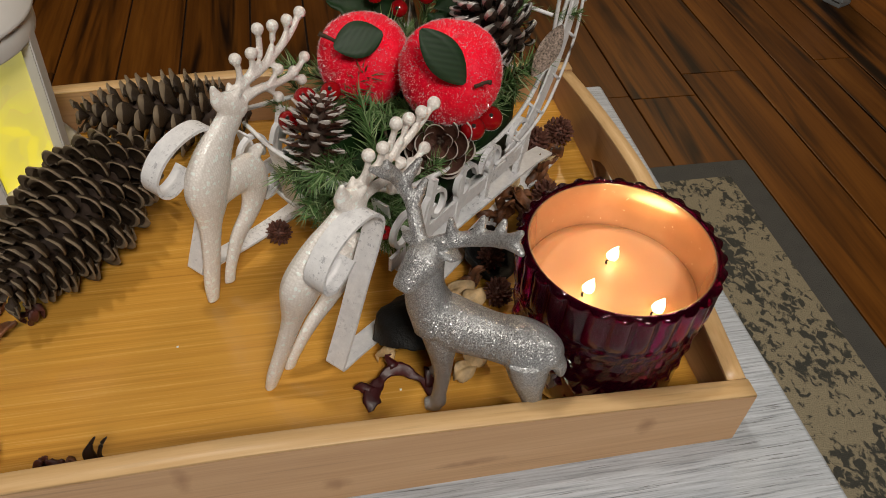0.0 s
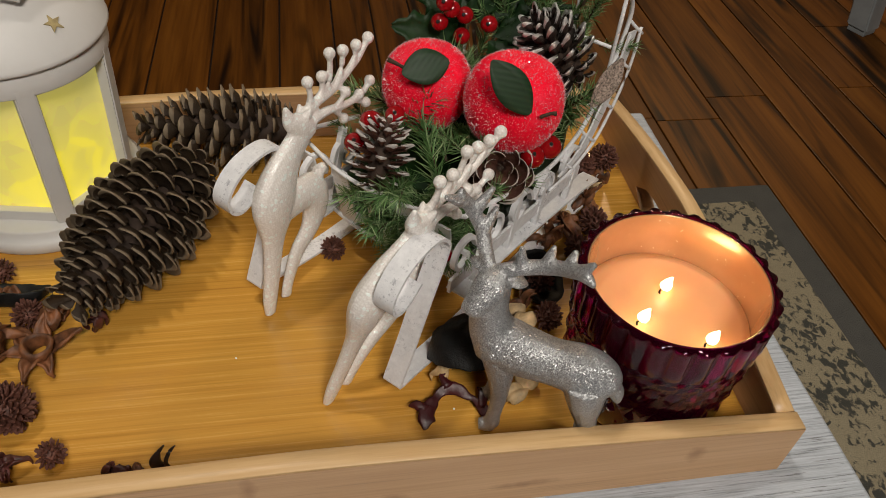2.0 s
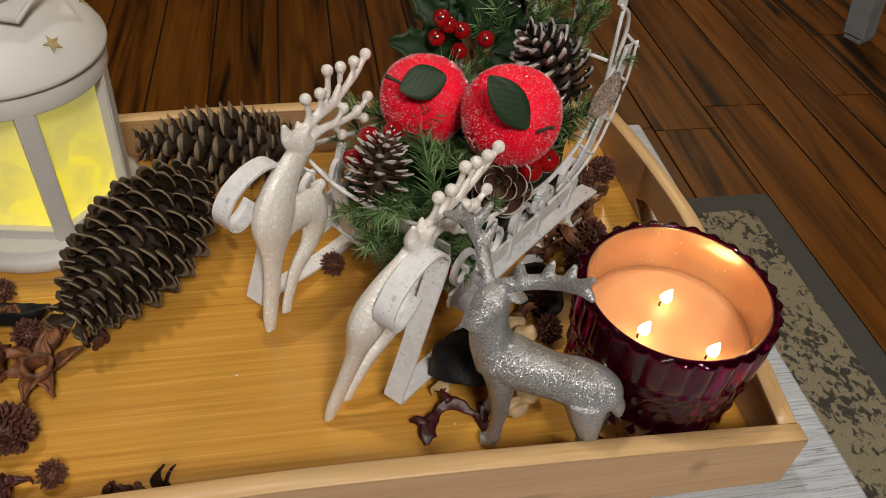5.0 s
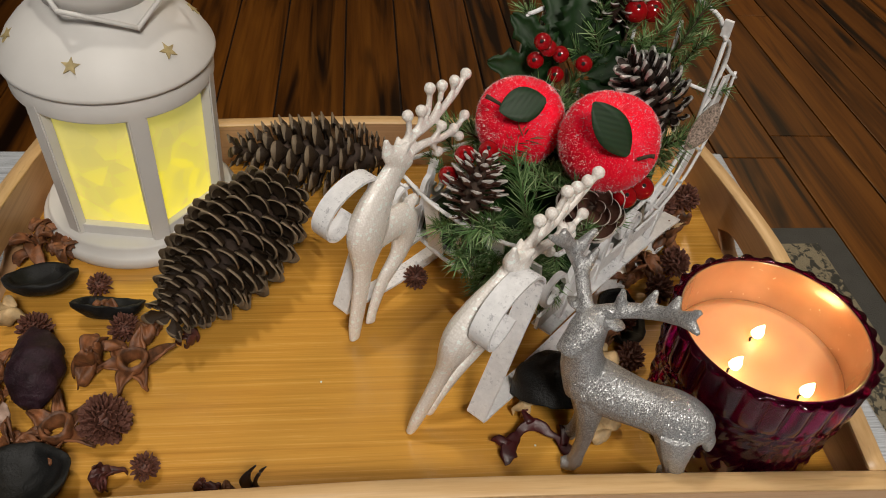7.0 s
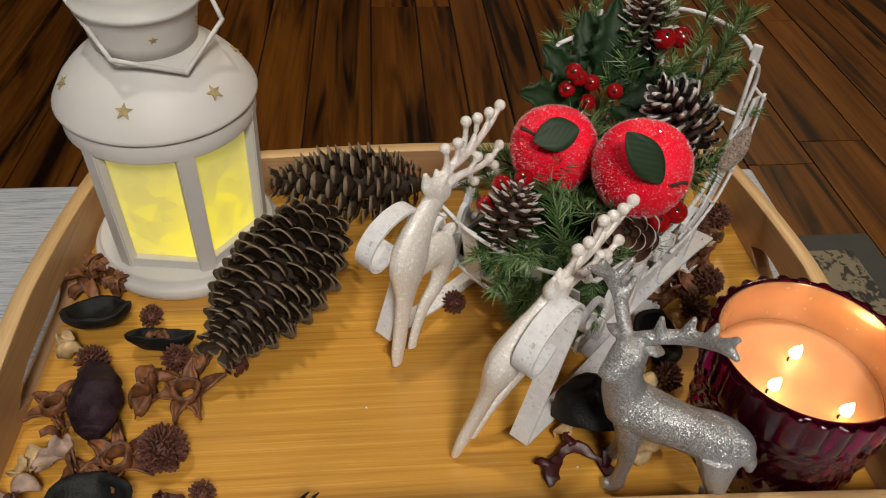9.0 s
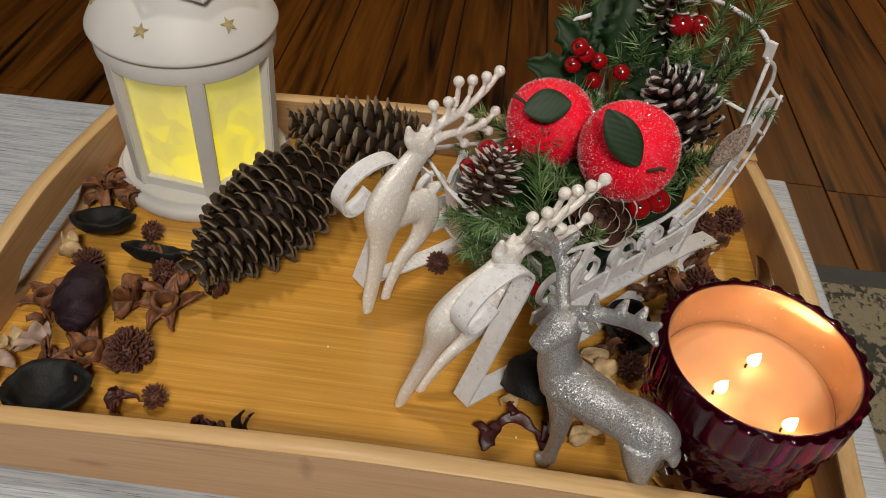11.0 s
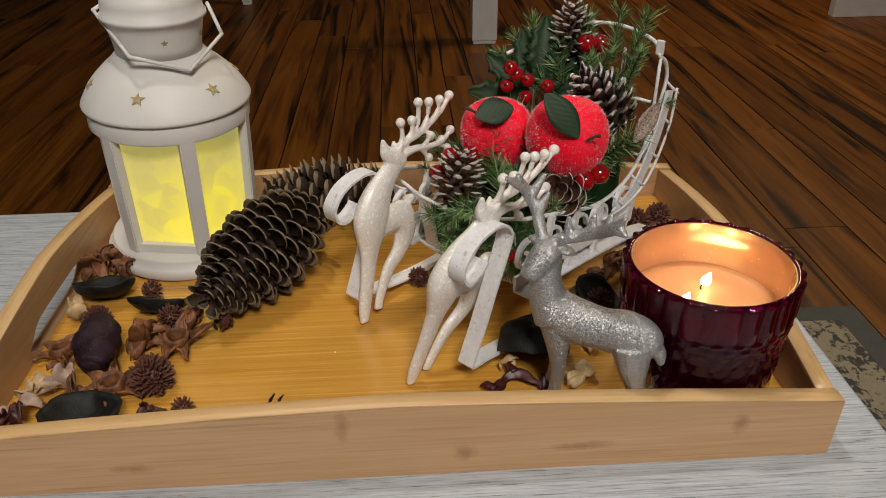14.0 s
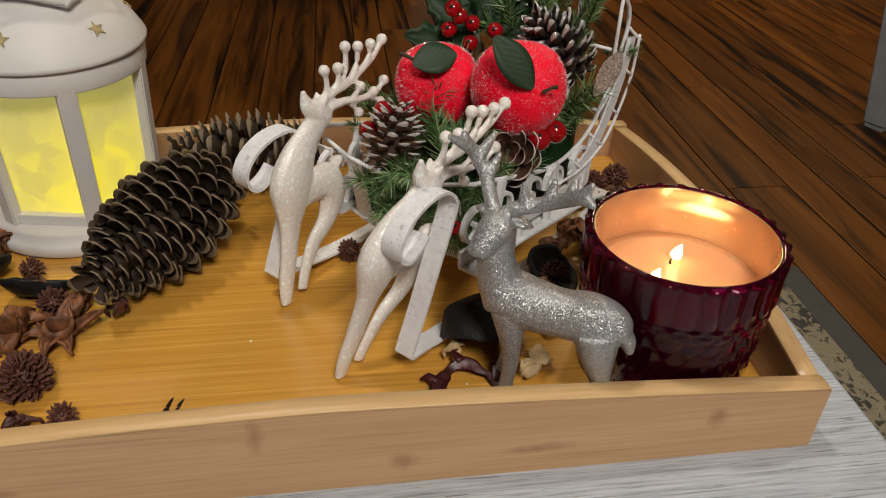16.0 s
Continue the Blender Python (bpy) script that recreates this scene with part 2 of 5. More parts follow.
k = Nodes("sugared_red_foam", 0.6, 0.0, Specular_IOR_Level=0.2)
v = k.node("TexVoronoi", {"Vector": k.coords(), "Scale": 760.0, "Randomness": 1.0})
big = k.noise(k.coords(), 60, 4, 0.7)
crust = k.ramp(k.math("ADD", k.math("MULTIPLY", big, 0.62), k.math("MULTIPLY", k.noise(k.coords(), 700, 2, 0.6), 0.38)), (0.52, (0, 0, 0)), (0.62, (1, 1, 1)))
k.set(Base_Color=k.mix(k.math("MULTIPLY", crust, 0.12), k.mix(big, (0.97, 0.001, 0.022), (1.0, 0.003, 0.045)), (1.0, 0.25, 0.32)))
k.bump(k.math("SUBTRACT", 1.0, v.outputs[0]), 0.4, 0.0008)
M_APPLE = k.m
k = Nodes("sugar_crystals", 0.18, 0.25)
c = k.island()
k.set(Base_Color=k.ramp(c, (0.0, (0.85, 0.10, 0.15)), (0.5, (0.75, 0.48, 0.52)), (1.0, (0.95, 0.93, 0.94))))
M_SUGAR = k.m
M_BERRY = plain("glossy_red_berry", (0.30, 0.004, 0.007), 0.14, vary=0.15, size=50, bumped=0.03, Coat_Weight=0.6)
k = Nodes("green_needles", 0.5)
k.set(Base_Color=k.ramp(k.island(), (0.0, (0.050, 0.115, 0.032)), (0.55, (0.125, 0.245, 0.075)), (1.0, (0.36, 0.45, 0.24))))
M_NEEDLE = k.m
M_TWIG = plain("brown_twig", (0.06, 0.038, 0.02), 0.8, vary=0.3, size=300)
k = Nodes("dark_green_leaf", 0.5, Specular_IOR_Level=0.25)
n = k.noise(k.coords((1, 1, 1)), 160, 4)
k.set(Base_Color=k.ramp(n, (0.3, (0.004, 0.018, 0.004)), (0.7, (0.011, 0.037, 0.008))))
k.bump(n, 0.3, 0.0008)
M_LEAF = k.m
k = Nodes("apple_leaf", 0.6)
w = k.node("TexWave", {"Vector": k.coords((1, 1, 1), (0, 0, 0.9)), "Scale": 120.0, "Distortion": 1.0})
k.set(Base_Color=k.mix(w.outputs[1], (0.009, 0.030, 0.010), (0.013, 0.038, 0.013)))
k.bump(w.outputs[1], 0.15, 0.0004)
M_APPLELEAF = k.m

# candle
k = Nodes("ruby_glass", 0.03, 0.0, Transmission_Weight=0.97, IOR=1.38)
n = k.noise(k.coords(), 60, 3)
k.set(Base_Color=k.mix(n, (0.26, 0.002, 0.060), (0.38, 0.004, 0.100)))
M_RUBY = k.m
k = Nodes("copper_mirror_lining", 0.3, 0.6)
n = k.noise(k.coords(), 45, 4)
spots = k.ramp(k.noise(k.coords(), 330, 2), (0.70, (0, 0, 0)), (0.74, (1, 1, 1)))
k.set(Base_Color=k.mix(spots, k.ramp(n, (0.3, (0.60, 0.38, 0.22)), (0.7, (0.70, 0.45, 0.27))), (0.98, 0.80, 0.6)), Roughness=k.math("ADD", k.math("MULTIPLY", n, 0.14), 0.09))
M_COPPER = k.m
k = Nodes("peach_wax", 0.35, 0.0, Subsurface_Weight=0.35, Subsurface_Scale=0.01)
k.set(Base_Color=k.mix(k.noise(k.coords(), 30, 3), (0.76, 0.36, 0.17), (0.82, 0.43, 0.22)), Subsurface_Radius=(1.0, 0.45, 0.2))
M_WAX = k.m
k = Nodes("candle_flame", 0.5)
k.set(Base_Color=(1.0, 0.8, 0.4), Emission_Color=(1.0, 0.80, 0.42), Emission_Strength=14.0)
M_FLAME = k.m
# for the sleeve that darkens the lower jar
M_DARKSLEEVE = plain("dark_maroon_sleeve", (0.010, 0.002, 0.004), 0.4, vary=0.3, size=60)
M_WICK = plain("burnt_wick", (0.02, 0.014, 0.012), 0.9, vary=0.3, size=500)

M_BRONZE = plain("bronze_glitter", (0.40, 0.32, 0.27), 0.35, 0.5, vary=0.5, size=900, bumped=0.9)

# dried flowers and fruit
M_POD = plain("black_seed_pod", (0.0090, 0.0095, 0.0100), 0.55, vary=0.45, size=140, bumped=0.8, Specular_IOR_Level=0.3)
M_FIG = plain("wrinkled_dark_fruit", (0.028, 0.013, 0.020), 0.55, vary=0.4, size=120, bumped=1.0, Specular_IOR_Level=0.2)
M_DRIED = plain("dried_brown_petal", (0.195, 0.074, 0.029), 0.55, vary=0.55, size=130, bumped=0.7)
M_DRIEDDARK = plain("dried_red_petal", (0.085, 0.022, 0.018), 0.5, vary=0.5, size=120, bumped=0.6)
M_MINICONE = plain("small_brown_cone", (0.15, 0.055, 0.036), 0.6, vary=0.45, size=350, bumped=0.5)
M_CREAM = plain("dried_cream_petal", (0.54, 0.38, 0.20), 0.6, vary=0.35, size=110, bumped=0.6)
M_PALEPINK = plain("dried_pale_petal", (0.44, 0.31, 0.25), 0.6, vary=0.3, size=110, bumped=0.6)
M_MAROON = plain("glossy_maroon_curl", (0.050, 0.006, 0.008), 0.42, vary=0.3, size=90, bumped=0.3)
M_SPRIG = plain("black_stem", (0.012, 0.007, 0.007), 0.5, vary=0.3, size=200)
# flat white puts the glitter's glint into the colour
k = Nodes("white_glint_speck", 0.5)
k.set(Base_Color=(0.95, 0.95, 0.95))
M_SPECK = k.m


# ---- mesh helpers ----
def part(name, bm, material, parent=None, label="", smooth=True, at=None):
    me = bpy.data.meshes.new(name)
    bmesh.ops.recalc_face_normals(bm, faces=bm.faces)
    bm.to_mesh(me)
    bm.free()
    me.materials.append(material)
    if smooth:
        me.polygons.foreach_set("use_smooth", [True] * len(me.polygons))
    ob = new(name, me)
    if parent:
        ob.parent = parent
    if at is not None:
        ob.matrix_basis = at
    if label:
        tagged(ob, label)
    return ob


def thing(name, label, category, at=None, group="", kind=""):
    ob = new(name)
    ob.empty_display_size = 0.01
    if at is not None:
        ob.matrix_basis = at
    return tagged(ob, label, category, group, kind)


def box(bm, lo, hi, bevel=0.0, m=None):
    r = bmesh.ops.create_cube(bm, size=1)
    vs = r["verts"]
    for v in vs:
        v.co = Vector([lo[i] + (v.co[i] + 0.5) * (hi[i] - lo[i]) for i in range(3)])
    if m is not None:
        bmesh.ops.transform(bm, matrix=m, verts=vs)
    if bevel:
        es = list({e for v in vs for e in v.link_edges})
        bmesh.ops.bevel(bm, geom=es, offset=bevel, segments=2, affect="EDGES", profile=0.6)
    return bm


def spline(pts, n):
    """Catmull-Rom through the points, of any width."""
    p = [np.array(q, float) for q in pts]
    p = [2 * p[0] - p[1]] + p + [2 * p[-1] - p[-2]]
    out = []
    for i in range(1, len(p) - 2):
        for j in range(n):
            t = j / n
            a, b, c, d = p[i - 1:i + 3]
            out.append(0.5 * (2 * b + (c - a) * t + (2 * a - 5 * b + 4 * c - d) * t * t + (3 * b - a - 3 * c + d) * t ** 3))
    out.append(p[-2])
    return out


def tube(bm, pts, seg=8, n=5, flat=1.0, side=None):
    """A round limb through points (x, y, z, radius); flat narrows it along side."""
    path = spline(pts, n)
    side = Vector(side) if side else None
    rings = []
    for i, q in enumerate(path):
        a = Vector(path[min(i + 1, len(path) - 1)][:3]) - Vector(path[max(i - 1, 0)][:3])
        a.normalize()
        s = (side if side else (Vector((0, 0, 1)) if abs(a.z) < 0.9 else Vector((1, 0, 0)))).copy()
        s = (s - a * s.dot(a)).normalized()
        u = a.cross(s)
        r = max(q[3], 1e-5)
        rings.append([bm.verts.new(Vector(q[:3]) + s * (r * flat * math.cos(2 * math.pi * j / seg)) + u * (r * math.sin(2 * math.pi * j / seg))) for j in range(seg)])
    for a, b in zip(rings, rings[1:]):
        for j in range(seg):
            bm.faces.new((a[j], a[(j + 1) % seg], b[(j + 1) % seg], b[j]))
    bm.faces.new(rings[0][::-1])
    bm.faces.new(rings[-1])
    return bm


def ball(bm, c, r, squash=(1, 1, 1), u=12, v=8):
    q = bmesh.ops.create_uvsphere(bm, u_segments=u, v_segments=v, radius=1)
    for w in q["verts"]:
        w.co = Vector((c[0] + w.co.x * r * squash[0], c[1] + w.co.y * r * squash[1], c[2] + w.co.z * r * squash[2]))
    return q["verts"]


def lathe(bm, profile, seg=48, close=False):
    rings = [[bm.verts.new((r * math.cos(2 * math.pi * j / seg), r * math.sin(2 * math.pi * j / seg), z)) for j in range(seg)] for r, z in profile]
    pairs = list(zip(rings, rings[1:])) + ([(rings[-1], rings[0])] if close else [])
    for a, b in pairs:
        for j in range(seg):
            bm.faces.new((a[j], a[(j + 1) % seg], b[(j + 1) % seg], b[j]))
    if not close:
        for ring, (r, z) in ((rings[0], profile[0]), (rings[-1], profile[-1])):
            if r > 1e-4:
                bm.faces.new(ring)
    return bm


def band(bm, pts, width, thick, n=8):
    """A flat strip of wood: its centre line lies in local x, z; its width along y."""
    path = [Vector((q[0], 0, q[1])) for q in spline(pts, n)]
    rows = []
    for i, q in enumerate(path):
        a = (path[min(i + 1, len(path) - 1)] - path[max(i - 1, 0)]).normalized()
        up = Vector((-a.z, 0, a.x)) * (thick / 2)
        w = Vector((0, width / 2, 0))
        rows.append([bm.verts.new(q + up + w), bm.verts.new(q + up - w), bm.verts.new(q - up - w), bm.verts.new(q - up + w)])
    for a, b in zip(rows, rows[1:]):
        for j in range(4):
            bm.faces.new((a[j], a[(j + 1) % 4], b[(j + 1) % 4], b[j]))
    bm.faces.new(rows[0][::-1])
    bm.faces.new(rows[-1])
    return bm


def crumple(bm, amount, size, seed=0.0):
    for v in bm.verts:
        q = v.co / size + Vector((seed, seed * 0.7, -seed))
        v.co += Vector((noise.noise(q), noise.noise(q + Vector((31, 7, 3))), noise.noise(q + Vector((-9, 17, 41))))) * amount
    return bm


# ---- the room ----
FLOOR_Z = -0.455


def build_room():
    lo, hi, top = (-2.6, -2.6), (2.6, 4.2), 2.05
    for name, a, b in (("wall_north", (lo[0], hi[1], FLOOR_Z), (hi[0], hi[1] + 0.1, top)), ("wall_south", (lo[0], lo[1] - 0.1, FLOOR_Z), (hi[0], lo[1], top)),
                       ("wall_east", (hi[0], lo[1] - 0.1, FLOOR_Z), (hi[0] + 0.1, hi[1] + 0.1, top)), ("wall_west", (lo[0] - 0.1, lo[1] - 0.1, FLOOR_Z), (lo[0], hi[1] + 0.1, top))):
        ob = part(name, box(bmesh.new(), a, b), M_WALL, smooth=False)
        tagged(ob, "plain beige painted room wall", "wall", kind="structure")
    ob = part("ceiling", box(bmesh.new(), (lo[0] - 0.1, lo[1] - 0.1, top + 0.003), (hi[0] + 0.1, hi[1] + 0.1, top + 0.1)), M_CEIL, smooth=False)
    tagged(ob, "plain white painted ceiling", "ceiling", kind="structure")
    ob = part("floor", box(bmesh.new(), (lo[0] - 0.1, lo[1] - 0.1, FLOOR_Z - 0.08), (hi[0] + 0.1, hi[1] + 0.1, FLOOR_Z - 0.006)), M_GAP, smooth=False)
    floor = tagged(ob, "dark brown wooden plank floor with black gaps", "floor", kind="structure")
    ob = part("baseboard", box(bmesh.new(), (1.72, 2.60, FLOOR_Z), (2.55, 2.64, FLOOR_Z + 0.10), 0.003), M_WHITE, smooth=False)
    tagged(ob, "white painted baseboard along the wooden floor", "baseboard", kind="structure")
    return floor


FLOOR = build_room()


def white_post():
    t = thing("table_leg", "white painted square furniture leg on the wooden floor", "furniture leg", pose(0.325, 2.40, FLOOR_Z))
    bm = box(bmesh.new(), (-0.044, -0.044, 0.012), (0.044, 0.044, 0.72), 0.004)
    part("post", bm, M_WHITE, t, smooth=False)
    part("foot_pad", box(bmesh.new(), (-0.040, -0.040, 0), (0.040, 0.040, 0.0118), 0.002), M_WHITE, t, smooth=False)
    t2 = thing("table_leg", "slim white furniture leg standing far back on the floor", "furniture leg", pose(-0.62, 3.06, FLOOR_Z))
    part("post", box(bmesh.new(), (-0.02, -0.02, 0.012), (0.02, 0.02, 0.72), 0.003), M_WHITE, t2, smooth=False)
    part("foot_pad", box(bmesh.new(), (-0.018, -0.018, 0), (0.018, 0.018, 0.0118), 0.002), M_WHITE, t2, smooth=False)


def grey_foot():
    t = thing("chair_leg", "grey painted wooden chair leg, slanting, on the plank floor", "chair leg", pose(1.275, 1.24, FLOOR_Z, 0, 0, 24))
    bm = bmesh.new()
    q = bmesh.ops.create_cube(bm, size=1)["verts"]
    for v in q:
        up = v.co.z > 0
        w = 0.030 if up else 0.026
        v.co = Vector((v.co.x * 2 * w + (0.06 if up else 0), v.co.y * 2 * w + (0.10 if up else 0), 0.42 if up else 0.010))
    bmesh.ops.bevel(bm, geom=bm.edges[:], offset=0.004, segments=2, affect="EDGES")
    part("post", bm, M_GREYMETAL, t, smooth=False)
    part("foot_pad", box(bmesh.new(), (-0.022, -0.022, 0), (0.022, 0.022, 0.010), 0.002), M_GREYMETAL, t, smooth=False)


white_post()
grey_foot()


def rug():
    t = thing("rug", "dark grey rug with a distressed cream pattern", "rug", pose(0, 0, FLOOR_Z))
    x1, y1 = 0.778, 0.717
    part("border", box(bmesh.new(), (-1.4, -1.5, 0.0), (x1, y1, 0.007), 0.003), M_RUGEDGE, t, "plain dark grey woven border")
    part("field", box(bmesh.new(), (-1.33, -1.43, 0.004), (x1 - 0.046, y1 - 0.040, 0.0085), 0.002), M_RUG, t, "cream and charcoal worn pattern")


rug()

TABLE_Z = -0.0135


def table():
    t = thing("coffee_table", "whitewashed grey wooden coffee table with worn brushed top", "coffee table", pose(0, 0, 0))
    part("tabletop", box(bmesh.new(), (-0.62, -0.40, TABLE_Z - 0.035), (0.292, 0.322, TABLE_Z), 0.0025), M_TABLE, t)
    part("apron", box(bmesh.new(), (-0.57, -0.35, TABLE_Z - 0.11), (0.245, 0.275, TABLE_Z - 0.0355), 0.002), M_TABLE, t)
    for x in (-0.56, 0.235):
        for y in (-0.34, 0.265):
            part("leg", box(bmesh.new(), (x - 0.03, y - 0.03, FLOOR_Z + 0.0086), (x + 0.03, y + 0.03, TABLE_Z - 0.1105), 0.003), M_TABLE, t)


table()

# ---- the tray ----
TX0, TX1, TY0, TY1 = -0.218, 0.250, 0.002, 0.298
WALL = 0.0105


def rim_height(s, low, high):
    """An arched edge: s runs from 0 to 1 along the wall."""
    return low + (high - low) * (1 - abs(2 * s - 1) ** 1.45)


def arched_wall(length, low, high, slot=False):
    """A board along local x, y 0 to WALL, with a bowed top edge and perhaps a hand hole."""
    bm = bmesh.new()
    n = 40
    lowz = TABLE_Z
    hole0, hole1 = length * 0.31, length * 0.69
    xs = [length * i / n for i in range(n + 1)]
    def skin(x):
        top = rim_height(x / length, low, high)
        if slot and hole0 <= x <= hole1:
            q = (x - hole0) / (hole1 - hole0)
            bow = max(0.0, 1 - abs(2 * q - 1) ** 6)
            return [(lowz, 0.008 - 0.010 * bow), (0.008 + 0.011 * bow, top)]
        return [(lowz, top)]
    for i in range(n):
        a, b = skin(xs[i]), skin(xs[i + 1])
        if len(a) != len(b):
            if len(a) == 1:
                a = [(a[0][0], 0.008), (0.008, a[0][1])]
            else:
                b = [(b[0][0], 0.008), (0.008, b[0][1])]
        for (z0, z1), (w0, w1) in zip(a, b):
            vs = [bm.verts.new((x, y, z)) for x, y, z in ((xs[i], 0, z0), (xs[i + 1], 0, w0), (xs[i + 1], 0, w1), (xs[i], 0, z1),
                                                         (xs[i], WALL, z0), (xs[i + 1], WALL, w0), (xs[i + 1], WALL, w1), (xs[i], WALL, z1))]
            for f in ((0, 1, 2, 3), (7, 6, 5, 4), (0, 4, 5, 1), (2, 6, 7, 3)):
                bm.faces.new([vs[j] for j in f])
    bmesh.ops.remove_doubles(bm, verts=bm.verts[:], dist=1e-5)
    ends = [f for f in bm.edges if f.is_boundary]
    bmesh.ops.holes_fill(bm, edges=ends)
    return bm


def rim_strip(length, low, high, inset=0.0):
    """The pale edge that crowns a board: a thin bowed cap."""
    bm = bmesh.new()
    rows = []
    n = 40
    for i in range(n + 1):
        x = inset + (length - 2 * inset) * i / n
        z = rim_height(x / length, low, high)
        rows.append([bm.verts.new((x, y, z + dz)) for y, dz in ((0.0001, 0.0001), (0.0008, 0.0010), (WALL - 0.0008, 0.0010), (WALL - 0.0001, 0.0001))])
    for a, b in zip(rows, rows[1:]):
        for j in range(4):
            bm.faces.new((a[j], a[(j + 1) % 4], b[(j + 1) % 4], b[j]))
    bm.faces.new(rows[0])
    bm.faces.new(rows[-1][::-1])
    return bm


def tray():
    t = thing("serving_tray", "honey-coloured bamboo serving tray with bowed sides and hand holes", "tray")
    part("base", box(bmesh.new(), (TX0 + WALL, TY0 + WALL, -0.0075), (TX1 - WALL, TY1 - WALL, 0.0)), M_TRAYFLOOR, t, "glossy honey-coloured bamboo base", smooth=False)
    w, d = TX1 - TX0, TY1 - TY0
    for name, m, length, low, high, slot, mat in (
            ("front_board", pose(TX0, TY0, 0), w, 0.0235, 0.0345, False, M_FRONT),
            ("back_board", pose(TX1, TY1, 0, 0, 0, 180), w, 0.0245, 0.0345, False, M_TRAYSIDE),
            ("side_board", pose(TX1 - 0.0002, TY0 + WALL, 0, 0, 0, 90), d - 2 * WALL, 0.0235, 0.041, True, M_TRAYSIDE),
            ("side_board", pose(TX0 + 0.0002, TY1 - WALL, 0, 0, 0, -90), d - 2 * WALL, 0.0245, 0.041, True, M_TRAYSIDE)):
        b = part(name, arched_wall(length, low, high, slot), mat, t, smooth=False, at=m)
        part("rim", rim_strip(length, low, high), M_RIM, b, "paler bamboo edge")


tray()

for sx, sy in ((-0.023, 0.092), (0.087, 0.048)):
    tagged(part("glitter_speck", box(bmesh.new(), (sx - 0.0005, sy - 0.0005, 0.0), (sx + 0.0005, sy + 0.0005, 0.0003)), M_SPECK, smooth=False), "tiny silver glitter speck lying on the tray", "glitter")


# ---- the lantern ----
def star(bm, m, r, depth):
    top, bot = [], []
    for i in range(10):
        a = math.pi / 2 + i * math.pi / 5
        q = r if i % 2 == 0 else r * 0.42
        top.append(bm.verts.new(m @ Vector((q * math.cos(a), q * math.sin(a), depth))))
        bot.append(bm.verts.new(m @ Vector((q * math.cos(a), q * math.sin(a), -depth))))
    bm.faces.new(top)
    bm.faces.new(bot[::-1])
    for i in range(10):
        bm.faces.new((bot[i], bot[(i + 1) % 10], top[(i + 1) % 10], top[i]))


def lantern():
    t = thing("lantern", "white plastic lantern with glowing yellow panels and star cut-outs", "lantern", pose(-0.1425, 0.2395, 0.0015, 1.6, 2.0, 0))
    part("base", lathe(bmesh.new(), [(0.0, 0.0), (0.058, 0.0), (0.0605, 0.002), (0.0605, 0.007), (0.059, 0.009), (0.0565, 0.010), (0.0565, 0.014), (0.055, 0.0155), (0.0, 0.0155)], 64), M_LANTERN, t)
    turn0, rb, rt, z0, z1 = -66.0, 0.0515, 0.0535, 0.0155, 0.1085
    for i in range(6):
        a = radians(turn0 + 60 * i)
        bm = bmesh.new()
        vs = []
        for z, r in ((z0, rb), (z1, rt)):
            for dx, dy in ((-0.005, -0.0057), (0.0010, -0.0057), (0.0010, 0.0057), (-0.005, 0.0057)):
                c = Vector((r + dx, dy * (0.86 if dx > 0 else 1), z))
                c.rotate(Euler((0, 0, a)))
                vs.append(bm.verts.new(c))
        for f in ((0, 1, 2, 3), (7, 6, 5, 4), (0, 4, 5, 1), (1, 5, 6, 2), (2, 6, 7, 3), (3, 7, 4, 0)):
            bm.faces.new([vs[j] for j in f])
        bmesh.ops.bevel(bm, geom=bm.edges[:], offset=0.0008, segments=2, affect="EDGES")
        part("post", bm, M_LANTERN, t, smooth=False)
        b = radians(turn0 + 60 * (i + 1))
        bm = bmesh.new()
        q = []
        for r, s in ((0.0470, 0), (0.0462, 1)):
            for z, k2 in ((z0 + 0.001, 0.97), (z1 - 0.002, 1.0)):
                for ang in (a, b):
                    q.append(bm.verts.new((r * k2 * math.cos(ang), r * k2 * math.sin(ang), z)))
        for f in ((0, 1, 3, 2), (4, 6, 7, 5), (0, 4, 5, 1), (2, 3, 7, 6), (0, 2, 6, 4), (1, 5, 7, 3)):
            bm.faces.new([q[j] for j in f])
        part("panel", bm, M_PANEL, t, "translucent yellow glowing plastic panel", smooth=False)
        mid = (a + b) / 2
        for zz, h in ((z0 + 0.0035, 0.007), (z1 - 0.0035, 0.007)):
            bm = box(bmesh.new(), (0.0405, -0.0225, zz - h / 2), (0.0455, 0.0225, zz + h / 2), 0.0008)
            bmesh.ops.transform(bm, matrix=Matrix.Rotation(mid, 4, "Z"), verts=bm.verts[:])
            part("panel_rail", bm, M_LANTERN, t, smooth=False)
    part("collar", lathe(bmesh.new(), [(0.0, 0.1035), (0.0536, 0.1035), (0.0541, 0.1036), (0.0544, 0.1040), (0.0545, 0.1045), (0.0547, 0.1160), (0.0541, 0.1165), (0.0, 0.1165)], 64), M_LANTERN, t)
    roof = part("roof", lathe(bmesh.new(), [(0.0, 0.1162), (0.0548, 0.1162), (0.0563, 0.1170), (0.0568, 0.1182), (0.0563, 0.1196), (0.0538, 0.1238), (0.0500, 0.1300), (0.0445, 0.1362), (0.0385, 0.1418), (0.0330, 0.1463), (0.0290, 0.1508), (0.0, 0.1508)], 72), M_LANTERN, t)
